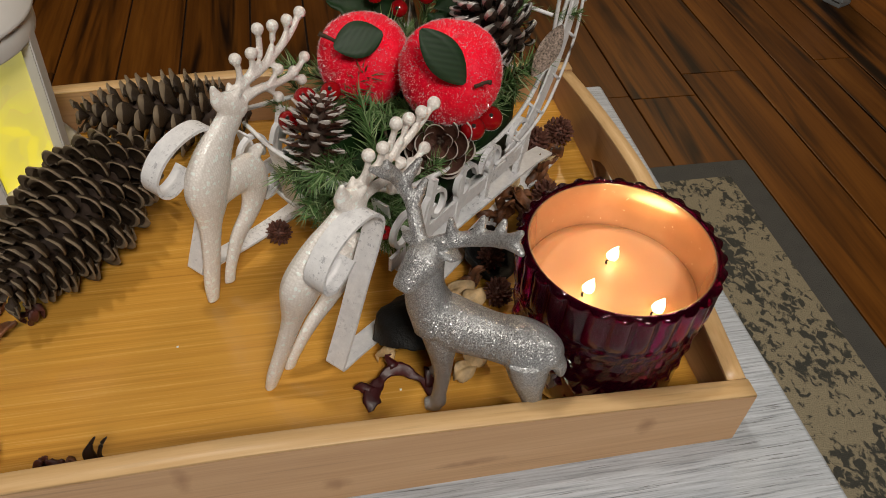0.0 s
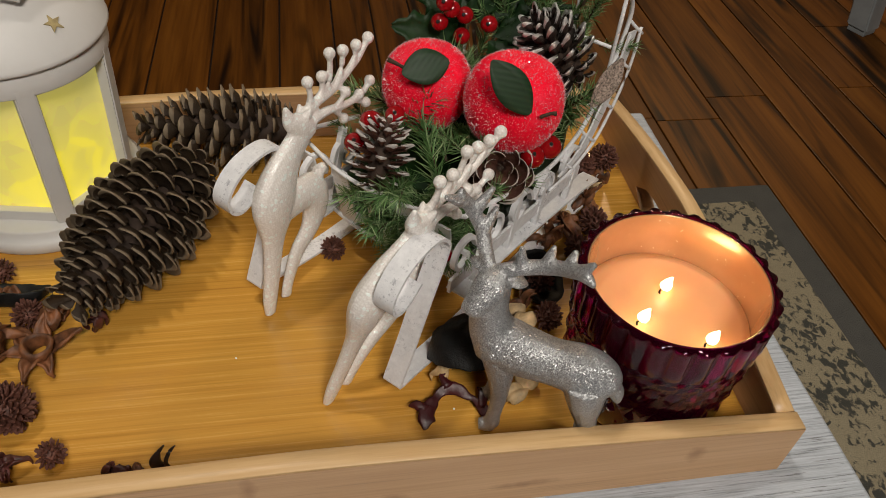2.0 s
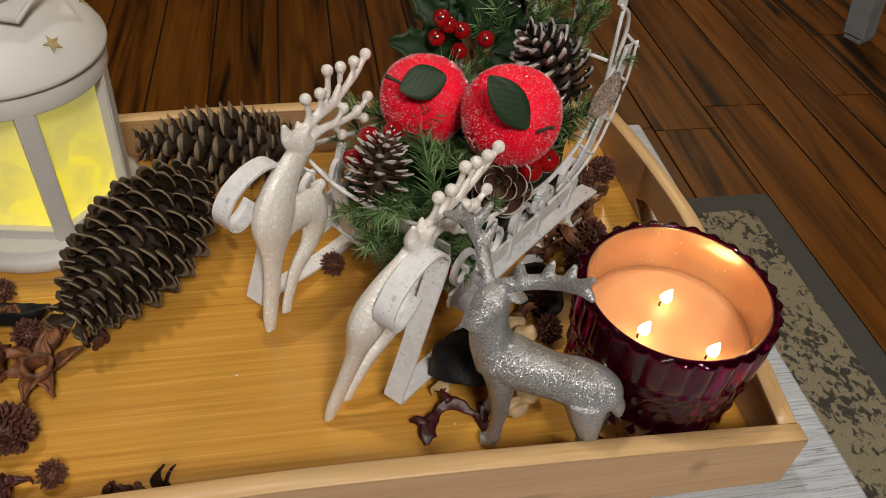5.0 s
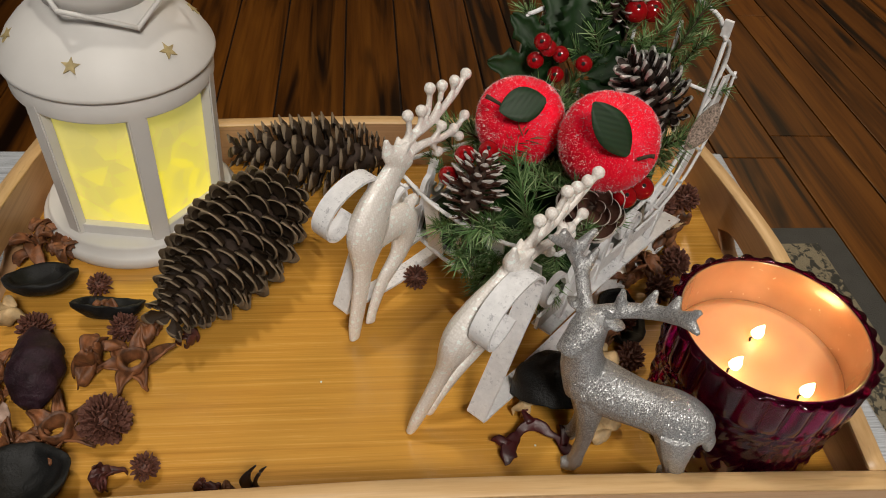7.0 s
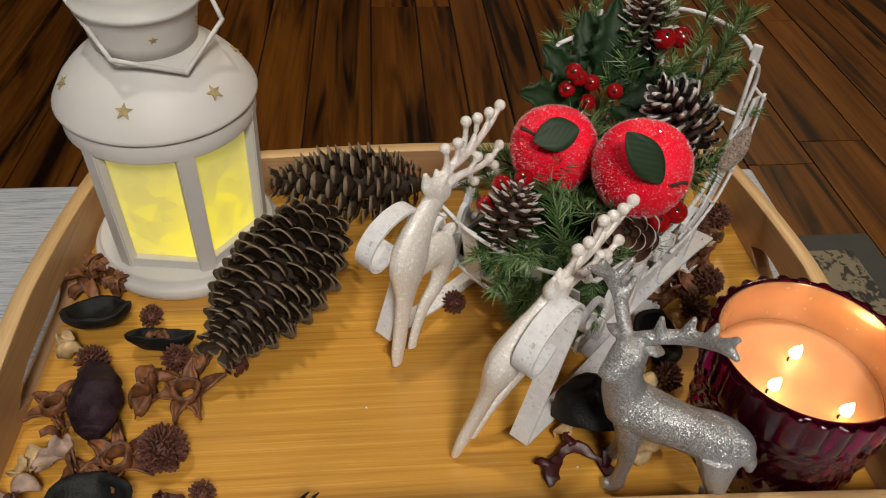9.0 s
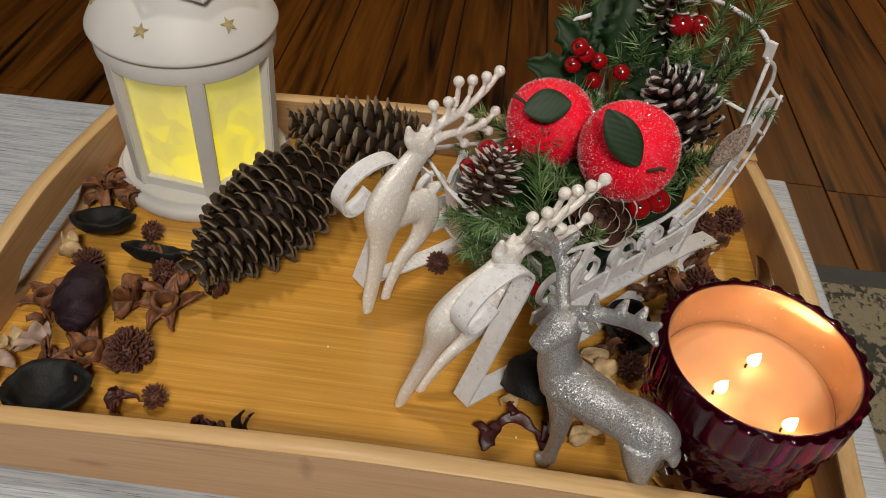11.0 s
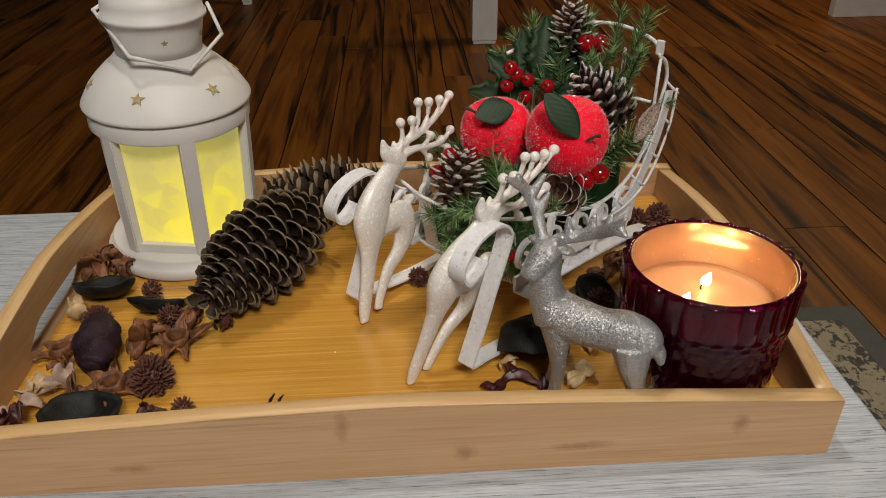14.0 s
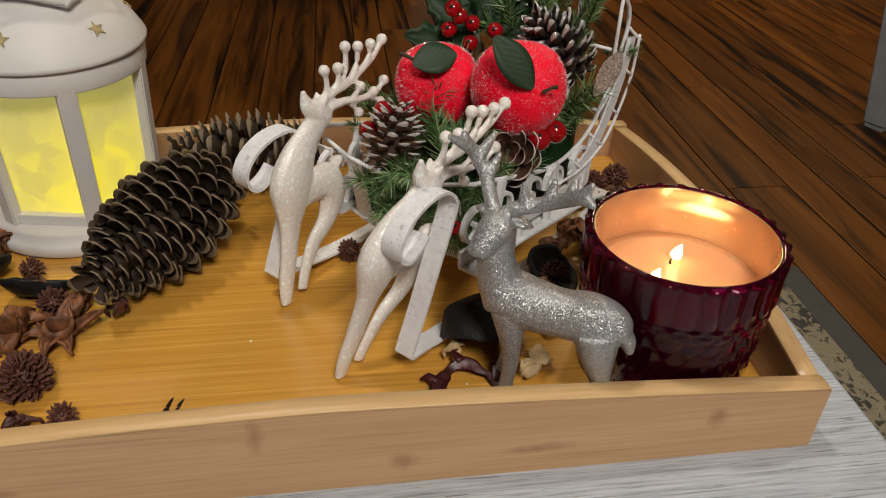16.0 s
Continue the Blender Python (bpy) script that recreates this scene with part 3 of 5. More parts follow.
    part("neck", lathe(bmesh.new(), [(0.0, 0.1512), (0.0278, 0.1512), (0.0286, 0.158), (0.0305, 0.168), (0.0320, 0.1735), (0.0338, 0.1742), (0.0338, 0.1765), (0.0322, 0.1772), (0.0318, 0.184), (0.0300, 0.1895), (0.0240, 0.1950), (0.0120, 0.1985), (0.0, 0.1992)], 56), M_LANTERN, t)
    for i in range(6):
        a = radians(-96 + 60 * i)
        n = Vector((math.cos(a) * 0.66, math.sin(a) * 0.66, 0.75)).normalized()
        c = Vector((0.0474 * math.cos(a), 0.0474 * math.sin(a), 0.1332))
        up = (Vector((0, 0, 1)) - n * n.z).normalized()
        m = Matrix.Translation(c) @ Matrix((up.cross(n), up, n)).transposed().to_4x4()
        bm = bmesh.new()
        star(bm, m, 0.0050, 0.0004)
        part("star_cutout", bm, M_STARHOLE, roof, "small gold star opening", smooth=False)
        a += radians(30)
        n = Vector((math.cos(a) * 0.95, math.sin(a) * 0.95, -0.25)).normalized()
        up = (Vector((0, 0, 1)) - n * n.z).normalized()
        m = Matrix.Translation(Vector((0.0296 * math.cos(a), 0.0296 * math.sin(a), 0.163))) @ Matrix((up.cross(n), up, n)).transposed().to_4x4()
        bm = bmesh.new()
        star(bm, m, 0.0024, 0.0003)
        part("star_cutout", bm, M_STARHOLE, t, "small gold star opening", smooth=False)
    # folded-down carrying handle: two lugs and a bent bar in front of the neck
    bm = bmesh.new()
    pts = [(-0.033, 0.004, 0.1795), (-0.036, -0.006, 0.178), (-0.0075, -0.0385, 0.1580), (0.0265, -0.0310, 0.1470), (0.0425, 0.001, 0.1612), (0.0335, 0.010, 0.1790)]
    for a, b in zip(pts, pts[1:]):
        tube(bm, [(*a, 0.0013), (*((Vector(a) + Vector(b)) / 2), 0.0013), (*b, 0.0013)], 8, 2)
    for q in pts:
        ball(bm, q, 0.00135, u=8, v=6)
    part("handle", bm, M_LANTERN, t, "thin white folded carrying handle")


lantern()


# ---- pine cones ----
def scale_mesh(name, width, thick, mats, hook=0.12, cup=0.05, lip=0.94, blunt=0.30):
    """One woody scale of length 1: narrow root at the origin, a rounded arc for its tip, a thin paler lip."""
    bm = bmesh.new()
    across = (-1.0, -0.93, -0.72, -0.38, 0.0, 0.38, 0.72, 0.93, 1.0)
    tops, lows = [], []
    for q, w, z, h in ((0.0, 0.16, 0.0, 0.05), (0.35, 0.28, 0.03, 0.055), (0.66, 0.45, 0.0 + hook * 0.1, 0.06), (lip, 0.50, hook * 0.8, 0.055), (1.0, 0.485, hook, 0.035)):
        w, h = w * width, h * thick
        place = [(q * (1 - blunt * (1 - math.sqrt(1.0001 - s * s)) * q ** 3), s * w, z + cup * width * s * s) for s in across]
        tops.append([bm.verts.new(p) for p in place])
        lows.append([bm.verts.new((x, y, z2 - h * (1.5 - 0.9 * abs(y) / w))) for x, y, z2 in place])
    n = len(across) - 1
    for i in range(4):
        for j in range(n):
            f = bm.faces.new((tops[i][j], tops[i + 1][j], tops[i + 1][j + 1], tops[i][j + 1]))
            g = bm.faces.new((lows[i][j], lows[i][j + 1], lows[i + 1][j + 1], lows[i + 1][j]))
            f.material_index = g.material_index = 1 if i == 3 else 0
        for j in (0, n):
            bm.faces.new((tops[i][j], tops[i + 1][j], lows[i + 1][j], lows[i][j]))
    for j in range(n):
        bm.faces.new((tops[4][j], lows[4][j], lows[4][j + 1], tops[4][j + 1])).material_index = 1
        bm.faces.new((tops[0][j], lows[0][j], lows[0][j + 1], tops[0][j + 1]))
    bmesh.ops.recalc_face_normals(bm, faces=bm.faces)
    me = bpy.data.meshes.new(name)
    bm.to_mesh(me)
    bm.free()
    me.polygons.foreach_set("use_smooth", [True] * len(me.polygons))
    for m in mats:
        me.materials.append(m)
    return me


def cone(name, label, at, length, radius, count, mesh, spread=(112, 34), size=1.0, group="", core=0.34, seed=1):
    """A pine cone: apex along local z, its stalk end at the origin."""
    t = thing(name, label, "pine cone", at, group)
    rng = random.Random(seed)
    body = lambda q: (math.sin(math.pi * (0.10 + 0.86 * q ** 0.85)) ** 0.75)
    part("core", lathe(bmesh.new(), [(0.0, 0.0)] + [(max(0.001, radius * core * body(i / 10)), length * (0.02 + 0.9 * i / 10)) for i in range(11)] + [(0.0, length * 0.95)], 14), M_CORE, t)
    for i in range(count):
        q = (i + 0.5) / count
        z = length * (0.03 + 0.89 * q)
        a = i * 2.399963 + rng.uniform(-0.08, 0.08)
        tilt = radians(spread[0] + (spread[1] - spread[0]) * q ** 0.7 + rng.uniform(-4, 4))
        r0 = radius * core * 0.7 * body(q)
        reach = max(0.42, body(q)) * radius
        ln = (reach - r0) / max(0.55, math.sin(tilt)) * size * rng.uniform(0.95, 1.05)
        d = Vector((math.cos(a) * math.sin(tilt), math.sin(a) * math.sin(tilt), math.cos(tilt)))
        side = Vector((-math.sin(a), math.cos(a), 0))
        up = d.cross(side)
        if up.z < 0:
            up.negate()
            side.negate()
        s = new("scale", mesh)
        s.parent = t
        s.matrix_basis = Matrix.Translation((math.cos(a) * r0, math.sin(a) * r0, z)) @ Matrix((d, up.cross(d), up)).transposed().to_4x4() @ Matrix.Diagonal((ln, ln * rng.uniform(0.92, 1.08), ln, 1))
    return t


BIG_SCALE = scale_mesh("scale", 0.62, 0.62, M_CONE, 0.16, 0.09, 0.86, 0.36)
BACK_SCALE = scale_mesh("scale", 0.60, 0.75, M_CONE, 0.12, 0.06, 0.82, 0.45)
SNOW_SCALE = scale_mesh("scale", 0.36, 0.9, M_SNOW, 0.10, 0.06, 0.74, 0.5)
BRONZE_SCALE = scale_mesh("scale", 0.85, 0.8, M_SNOWMIX, 0.16, 0.22, 0.93)
SILVER_SCALE = scale_mesh("scale", 0.40, 1.5, M_SILVERTIP, 0.14, -0.05, 0.87, 0.5)


def along(root, tip, roll=0):
    """A pose at root whose local z points at tip."""
    d = (Vector(tip) - Vector(root)).normalized()
    return Matrix.Translation(root) @ d.to_track_quat("Z", "Y").to_matrix().to_4x4() @ Matrix.Rotation(radians(roll), 4, "Z")


cone("pine_cone", "large open brown pine cone lying on the tray", along((-0.044, 0.219, 0.037), (-0.106, 0.108, 0.027)), 0.126, 0.0350, 150, BIG_SCALE, (97, 60), group="large pine cones", seed=3)
cone("pine_cone", "large brown pine cone lying against the tray's back board", along((0.020, 0.262, 0.024), (-0.085, 0.260, 0.032)), 0.112, 0.0300, 110, BACK_SCALE, (97, 60), group="large pine cones", seed=4)


# ---- the candle ----
def candle():
    cx, cy = 0.1907, 0.0584
    t = thing("candle", "three-wick peach candle burning in a ruby cut-glass jar", "candle", pose(cx, cy, 0))
    # outer glass: tall flutes above, a band of small facets, then large cut diamonds
    bm = bmesh.new()
    flutes = 28
    seg = flutes * 10
    rows = []
    heights = [0.0, 0.002] + [0.004 + 0.0025 * i for i in range(18)] + [0.0485, 0.0505, 0.0525, 0.0545, 0.056, 0.058, 0.064, 0.070, 0.0735, 0.0755, 0.0770]
    for z in heights:
        row = []
        for j in range(seg):
            a = 2 * math.pi * j / seg
            q = (j * flutes / seg) % 1.0
            base = 0.0415 + 0.0043 * min(1.0, z / 0.055)
            z2 = z
            if z > 0.0565:
                r = base - 0.0004 + 0.0022 * math.sin(math.pi * q) ** 0.8 * (1.0 if z < 0.0745 else 1.15)
                if z > 0.0750:
                    z2 = z + 0.0016 * math.sin(math.pi * q)
            elif z > 0.0475:
                h = (z - 0.0475) / 0.0045
                r = base + 0.0016 * (1 - max(abs((q + 0.5 * (h // 1)) % 1.0 - 0.5), abs(h % 1.0 - 0.5)) * 1.6)
            elif z > 0.003:
                h = (z - 0.004) / 0.015
                r = base + 0.0015 * (1 - min(1.0, 1.9 * max(abs((q + h) % 1.0 - 0.5), abs((q - h) % 1.0 - 0.5))))
            else:
                r = base
            row.append(bm.verts.new((r * math.cos(a), r * math.sin(a), z2)))
        rows.append(row)
    rows += [[bm.verts.new((r * math.cos(2 * math.pi * j / seg), r * math.sin(2 * math.pi * j / seg), z)) for j in range(seg)] for r, z in ((0.0458, 0.0785), (0.0452, 0.0791), (0.0445, 0.0794), (0.0438, 0.0793), (0.0433, 0.0788), (0.0441, 0.0781), (0.0436, 0.004))]
    for a, b in zip(rows, rows[1:]):
        for j in range(seg):
            bm.faces.new((a[j], a[(j + 1) % seg], b[(j + 1) % seg], b[j]))
    bm.faces.new(rows[0][::-1])
    bm.faces.new(rows[-1])
    jar = part("jar", bm, M_RUBY, t, "dark ruby cut-glass jar with fluted rim", smooth=False)
    for f in jar.data.polygons:
        f.use_smooth = f.center.z > 0.0570
    part("lining", lathe(bmesh.new(), [(0.0435, 0.0781), (0.0428, 0.0784), (0.0427, 0.0778), (0.0425, 0.0640), (0.0421, 0.0470), (0.0414, 0.0062), (0.0413, 0.006), (0.0420, 0.006), (0.0430, 0.0700)], 96, True), M_COPPER, jar, "copper mirrored inside of the jar")
    # added sleeve: keeps the lower glass dark where no glow should show through
    part("backing", lathe(bmesh.new(), [(0.0424, 0.0046), (0.0434, 0.0046), (0.0435, 0.0530), (0.0430, 0.0535)], 96, True), M_DARKSLEEVE, jar, "added dark sleeve that blackens the lower cut glass")
    wax = lathe(bmesh.new(), [(0.0, 0.0495), (0.012, 0.0498), (0.030, 0.0500), (0.038, 0.0504), (0.0418, 0.0514), (0.0418, 0.0100), (0.0, 0.0100)], 64)
    part("wax", wax, M_WAX, t, "molten peach-coloured wax")
    for x, y in ((0.1945, 0.0727), (0.1755, 0.0537), (0.2040, 0.0370)):
        x, y = x - cx, y - cy
        part("wick", tube(bmesh.new(), [(x, y, 0.0490, 0.0006), (x - 0.0006, y, 0.0520, 0.0006), (x + 0.0012, y - 0.0005, 0.0544, 0.0005)], 6, 3), M_WICK, t, "burnt black wick")
        part("flame", tube(bmesh.new(), [(x + 0.0008, y, 0.0526, 0.0004), (x + 0.0014, y, 0.0543, 0.0027), (x + 0.0024, y, 0.0572, 0.0024), (x + 0.0036, y, 0.0612, 0.0003)], 10, 5), M_FLAME, t, "small bright candle flame")
        data = bpy.data.lights.new("flame_light", "POINT")
        data.energy, data.color, data.shadow_soft_size = 0.0027, (1.0, 0.56, 0.24), 0.004
        ob = new("flame_light", data)
        ob.location = (cx + x + 0.003, cy + y, 0.0655)


candle()


# ---- the sleigh ----
SLEIGH = pose(0.02, 0.10, 0, 0, 0, 45)


def sl(u, v, z):
    """A place from the sleigh's own axes: u backwards, v to its side by the candle, z up."""
    return SLEIGH @ Vector((u, -v, z))


def wire(bm, pts, r=0.0014, n=5):
    return tube(bm, [(*q, r) for q in pts], 7, n)


def sleigh():
    t = thing("sleigh", "whitewashed openwork sleigh with curled wooden runners", "sleigh", SLEIGH)
    scroll = [(0.228, 0.0040), (0.15, 0.0030), (0.09, 0.0032), (0.045, 0.0060), (0.008, 0.0125), (-0.0035, 0.0142), (-0.0030, 0.0185), (0.006, 0.037), (0.017, 0.062), (0.0265, 0.082), (0.0285, 0.092), (0.021, 0.0995), (0.008, 0.1000), (-0.004, 0.0953), (-0.0115, 0.0870), (-0.0115, 0.0790), (-0.0060, 0.0750), (0.0015, 0.0772), (0.008, 0.0822)]
    for y, lean in ((-0.0555, 0.0), (0.0460, 0.005)):
        bm = band(bmesh.new(), [(x + (lean * (1 - z / 0.09) if z < 0.09 and x < 0.1 else 0.0), z - 0.002 * min(1.0, z / 0.06)) for x, z in scroll], 0.0108, 0.0016, 7)
        part("runner", bm, M_SLEIGH, t, smooth=False, at=pose(0, y, 0))
        # lower side boards with scrolls up to the rim
        bm = band(bmesh.new(), [(0.050, 0.034), (0.090, 0.033), (0.140, 0.027), (0.185, 0.020), (0.212, 0.013)], 0.012, 0.0016, 6)
        part("side_rail", bm, M_SLEIGH, t, smooth=False, at=pose(0, y * 0.97, 0))
        bm = band(bmesh.new(), [(0.040, 0.048), (0.085, 0.046), (0.135, 0.041), (0.180, 0.038)], 0.0018, 0.0085, 6)
        part("side_rail", bm, M_SLEIGH, t, smooth=False, at=pose(0, y, 0))
        for x, z, q in ((0.050, 0.062, 1.0), (0.078, 0.060, -1.0), (0.106, 0.056, 1.0), (0.134, 0.053, -1.0), (0.162, 0.054, 1.0)):
            pts = [(x + q * (0.0120 - 0.0010 * i) * math.cos(0.75 * i), z + (0.0130 - 0.0011 * i) * math.sin(0.75 * i)) for i in range(11)]
            part("scroll", band(bmesh.new(), pts, 0.0032, 0.0022, 4), M_SLEIGH, t, smooth=False, at=pose(0, y, 0))
        for x, z0, z1, lean in ((0.064, 0.034, 0.079, 0.012), (0.098, 0.033, 0.071, 0.006), (0.130, 0.029, 0.062, 0.004), (0.168, 0.024, 0.066, 0.012)):
            bm = band(bmesh.new(), [(x, z0), (x + lean / 2, (z0 + z1) / 2), (x + lean, z1)], 0.0035, 0.0040, 4)
            part("strut", bm, M_SLEIGH, t, smooth=False, at=pose(0, y, 0))
    rim = [(0.052, 0.086), (0.072, 0.080), (0.098, 0.072), (0.128, 0.064), (0.152, 0.063), (0.176, 0.070), (0.192, 0.086), (0.204, 0.108), (0.211, 0.128), (0.207, 0.141), (0.196, 0.149)]
    for y in (-0.053, 0.053):
        part("rim_wire", wire(bmesh.new(), [(x, y, z) for x, z in rim]), M_SLEIGH, t)
        part("outer_wire", wire(bmesh.new(), [(x + 0.010 * min(1, (x - 0.09) / 0.08), y * 1.12, z - 0.010) for x, z in rim[3:8]] + [(0.219, y * 1.10, 0.122)], 0.001), M_SLEIGH, t)
        for (x, z) in rim[4:9]:
            part("rung", wire(bmesh.new(), [(x, y, z), (x + 0.004, y * 1.06, z - 0.005), (x + 0.009, y * 1.12, z - 0.010)], 0.001, 2), M_SLEIGH, t)
        bm = bmesh.new()
        band(bm, [(0.150, 0.048), (0.176, 0.058), (0.196, 0.082), (0.207, 0.106), (0.211, 0.122)], 0.0012, 0.0105, 6)
        part("fret_plate", bm, M_SLEIGH, t, smooth=False, at=pose(0, y * 1.07, 0))
        for a, b in (((0.182, 0.076), (0.200, 0.108)), ((0.190, 0.092), (0.207, 0.122))):
            part("fret_bar", wire(bmesh.new(), [(a[0], y, a[1]), ((a[0] + b[0]) / 2 + 0.004, y * 1.05, (a[1] + b[1]) / 2), (b[0], y * 1.08, b[1])], 0.0009, 3), M_SLEIGH, t)
    # front gate between the runners
    part("front_rail", wire(bmesh.new(), [(0.055, 0.053, 0.077), (0.048, 0.02, 0.075), (0.048, -0.02, 0.077), (0.052, -0.053, 0.086)], 0.0012), M_SLEIGH, t)
    part("front_rail", wire(bmesh.new(), [(0.062, 0.053, 0.034), (0.056, 0.02, 0.033), (0.056, -0.02, 0.033), (0.062, -0.053, 0.034)], 0.0013), M_SLEIGH, t)
    for y, w in ((0.049, 0.010), (0.026, 0.011), (0.004, 0.010), (-0.018, 0.011), (-0.042, 0.010)):
        bm = box(bmesh.new(), (-0.0007, -w / 2, 0.0), (0.0007, w / 2, 0.043), 0.0003)
        part("front_slat", bm, M_SLEIGH, t, smooth=False, at=pose(0.058, y, 0.033, 0, -11, 0))
    # tall back with an arched head wire
    part("back_arch", wire(bmesh.new(), [(0.196, -0.053, 0.149), (0.208, -0.040, 0.155), (0.209, -0.012, 0.160), (0.200, 0.014, 0.158), (0.184, 0.034, 0.150), (0.168, 0.0455, 0.1405), (0.1603, 0.0507, 0.1372)], 0.0014), M_SLEIGH, t)
    for x, y, z in ((0.1603, 0.0507, 0.1372), (0.169, 0.0450, 0.1412)):
        part("arch_post", wire(bmesh.new(), [(x, y, z), (x - 0.001, y, z - 0.016), (x - 0.002, y, z - 0.040)], 0.0014, 3), M_SLEIGH, t)
    for y in (-0.053, -0.026, 0.0, 0.026, 0.046, 0.053):
        part("back_post", wire(bmesh.new(), [(0.182, y, 0.030), (0.196, y, 0.085), (0.198, y, 0.150 - 0.05 * abs(y))], 0.0012, 3), M_SLEIGH, t)
    for z in (0.034, 0.080, 0.118):
        part("back_rail", wire(bmesh.new(), [(0.184 + 0.10 * (z - 0.034), -0.053, z), (0.184 + 0.10 * (z - 0.034), 0.0, z), (0.184 + 0.10 * (z - 0.034), 0.053, z)], 0.0011, 2), M_SLEIGH, t)
    bm = box(bmesh.new(), (0.196, -0.0545, 0.149), (0.1985, -0.0495, 0.1585), 0.0004)
    part("post_cap", bm, M_SLEIGH, t, smooth=False)
    part("seat", box(bmesh.new(), (0.062, -0.050, 0.030), (0.184, 0.050, 0.033), 0.0008), M_SLEIGH, t, smooth=False)
    # added dark green block: blocks light and view beneath the decoration
    bm = bmesh.new()
    bmesh.ops.create_grid(bm, x_segments=14, y_segments=10, size=1)
    for v in bm.verts:
        x, y = v.co.x, v.co.y
        v.co = Vector((0.122 + 0.056 * x, 0.043 * y, 0.062 + 0.030 * max(0, x) ** 1.2 - 0.012 * (abs(y) ** 3)))
    r = bmesh.ops.extrude_face_region(bm, geom=bm.faces[:])
    for v in [g for g in r["geom"] if isinstance(g, bmesh.types.BMVert)]:
        v.co.z = 0.0335
    crumple(bm, 0.003, 0.02)
    part("foam_block", bm, M_LEAF, t, "added dark green block that closes the gaps under the greenery")


sleigh()


# ---- greenery ----
def sprig_mesh(seed, length=0.046, needles=120):
    """A fir sprig: a stem along z with tapering needles all round it."""
    rng = random.Random(seed)
    bm = tube(bmesh.new(), [(0, 0, 0, 0.0011), (0.001, 0.0, length * 0.5, 0.0009), (0, 0.001, length, 0.0005)], 5, 3)
    for f in bm.faces:
        f.material_index = 1
    for i in range(needles):
        z = length * rng.uniform(0.05, 1.0)
        a = rng.uniform(0, 6.283)
        lean = rng.uniform(0.45, 1.15)
        ln = rng.uniform(0.010, 0.019)
        d = Vector((math.cos(a) * math.sin(lean), math.sin(a) * math.sin(lean), math.cos(lean)))
        bend = Vector((rng.uniform(-1, 1), rng.uniform(-1, 1), rng.uniform(-0.4, 1))) * ln * 0.16
        s = d.cross(Vector((0.3, 0.5, 0.8))).normalized() * 0.00042
        w = d.cross(s).normalized() * 0.00032
        base = Vector((0, 0, z))
        rows = [[bm.verts.new(base + d * ln * q + bend * q * q + o * g) for o in (s, w - s * 0.5, -w - s * 0.5)] for q, g in ((0, 0.8), (0.55, 1.0))]
        tip = bm.verts.new(base + d * ln + bend)
        for j in range(3):
            bm.faces.new((rows[0][j], rows[0][(j + 1) % 3], rows[1][(j + 1) % 3], rows[1][j]))
            bm.faces.new((rows[1][j], rows[1][(j + 1) % 3], tip))
    me = bpy.data.meshes.new("pine_sprig")
    bm.to_mesh(me)
    bm.free()
    me.materials.append(M_NEEDLE)
    me.materials.append(M_TWIG)
    return me


SPRIGS = [sprig_mesh(s) for s in range(5)]


def sprig(u, v, z, direction, scale=1.0, k2=0):
    ob = new("pine_sprig", SPRIGS[k2 % len(SPRIGS)])
    d = Vector((direction[0], -direction[1], direction[2])).normalized()
    ob.matrix_basis = SLEIGH @ Matrix.Translation((u, -v, z)) @ d.to_track_quat("Z", "Y").to_matrix().to_4x4() @ Matrix.Rotation(k2 * 1.7, 4, "Z") @ Matrix.Diagonal((scale, scale, scale, 1))
    return tagged(ob, "green artificial fir sprig in the sleigh", "fir sprig", "fir sprigs in the sleigh")


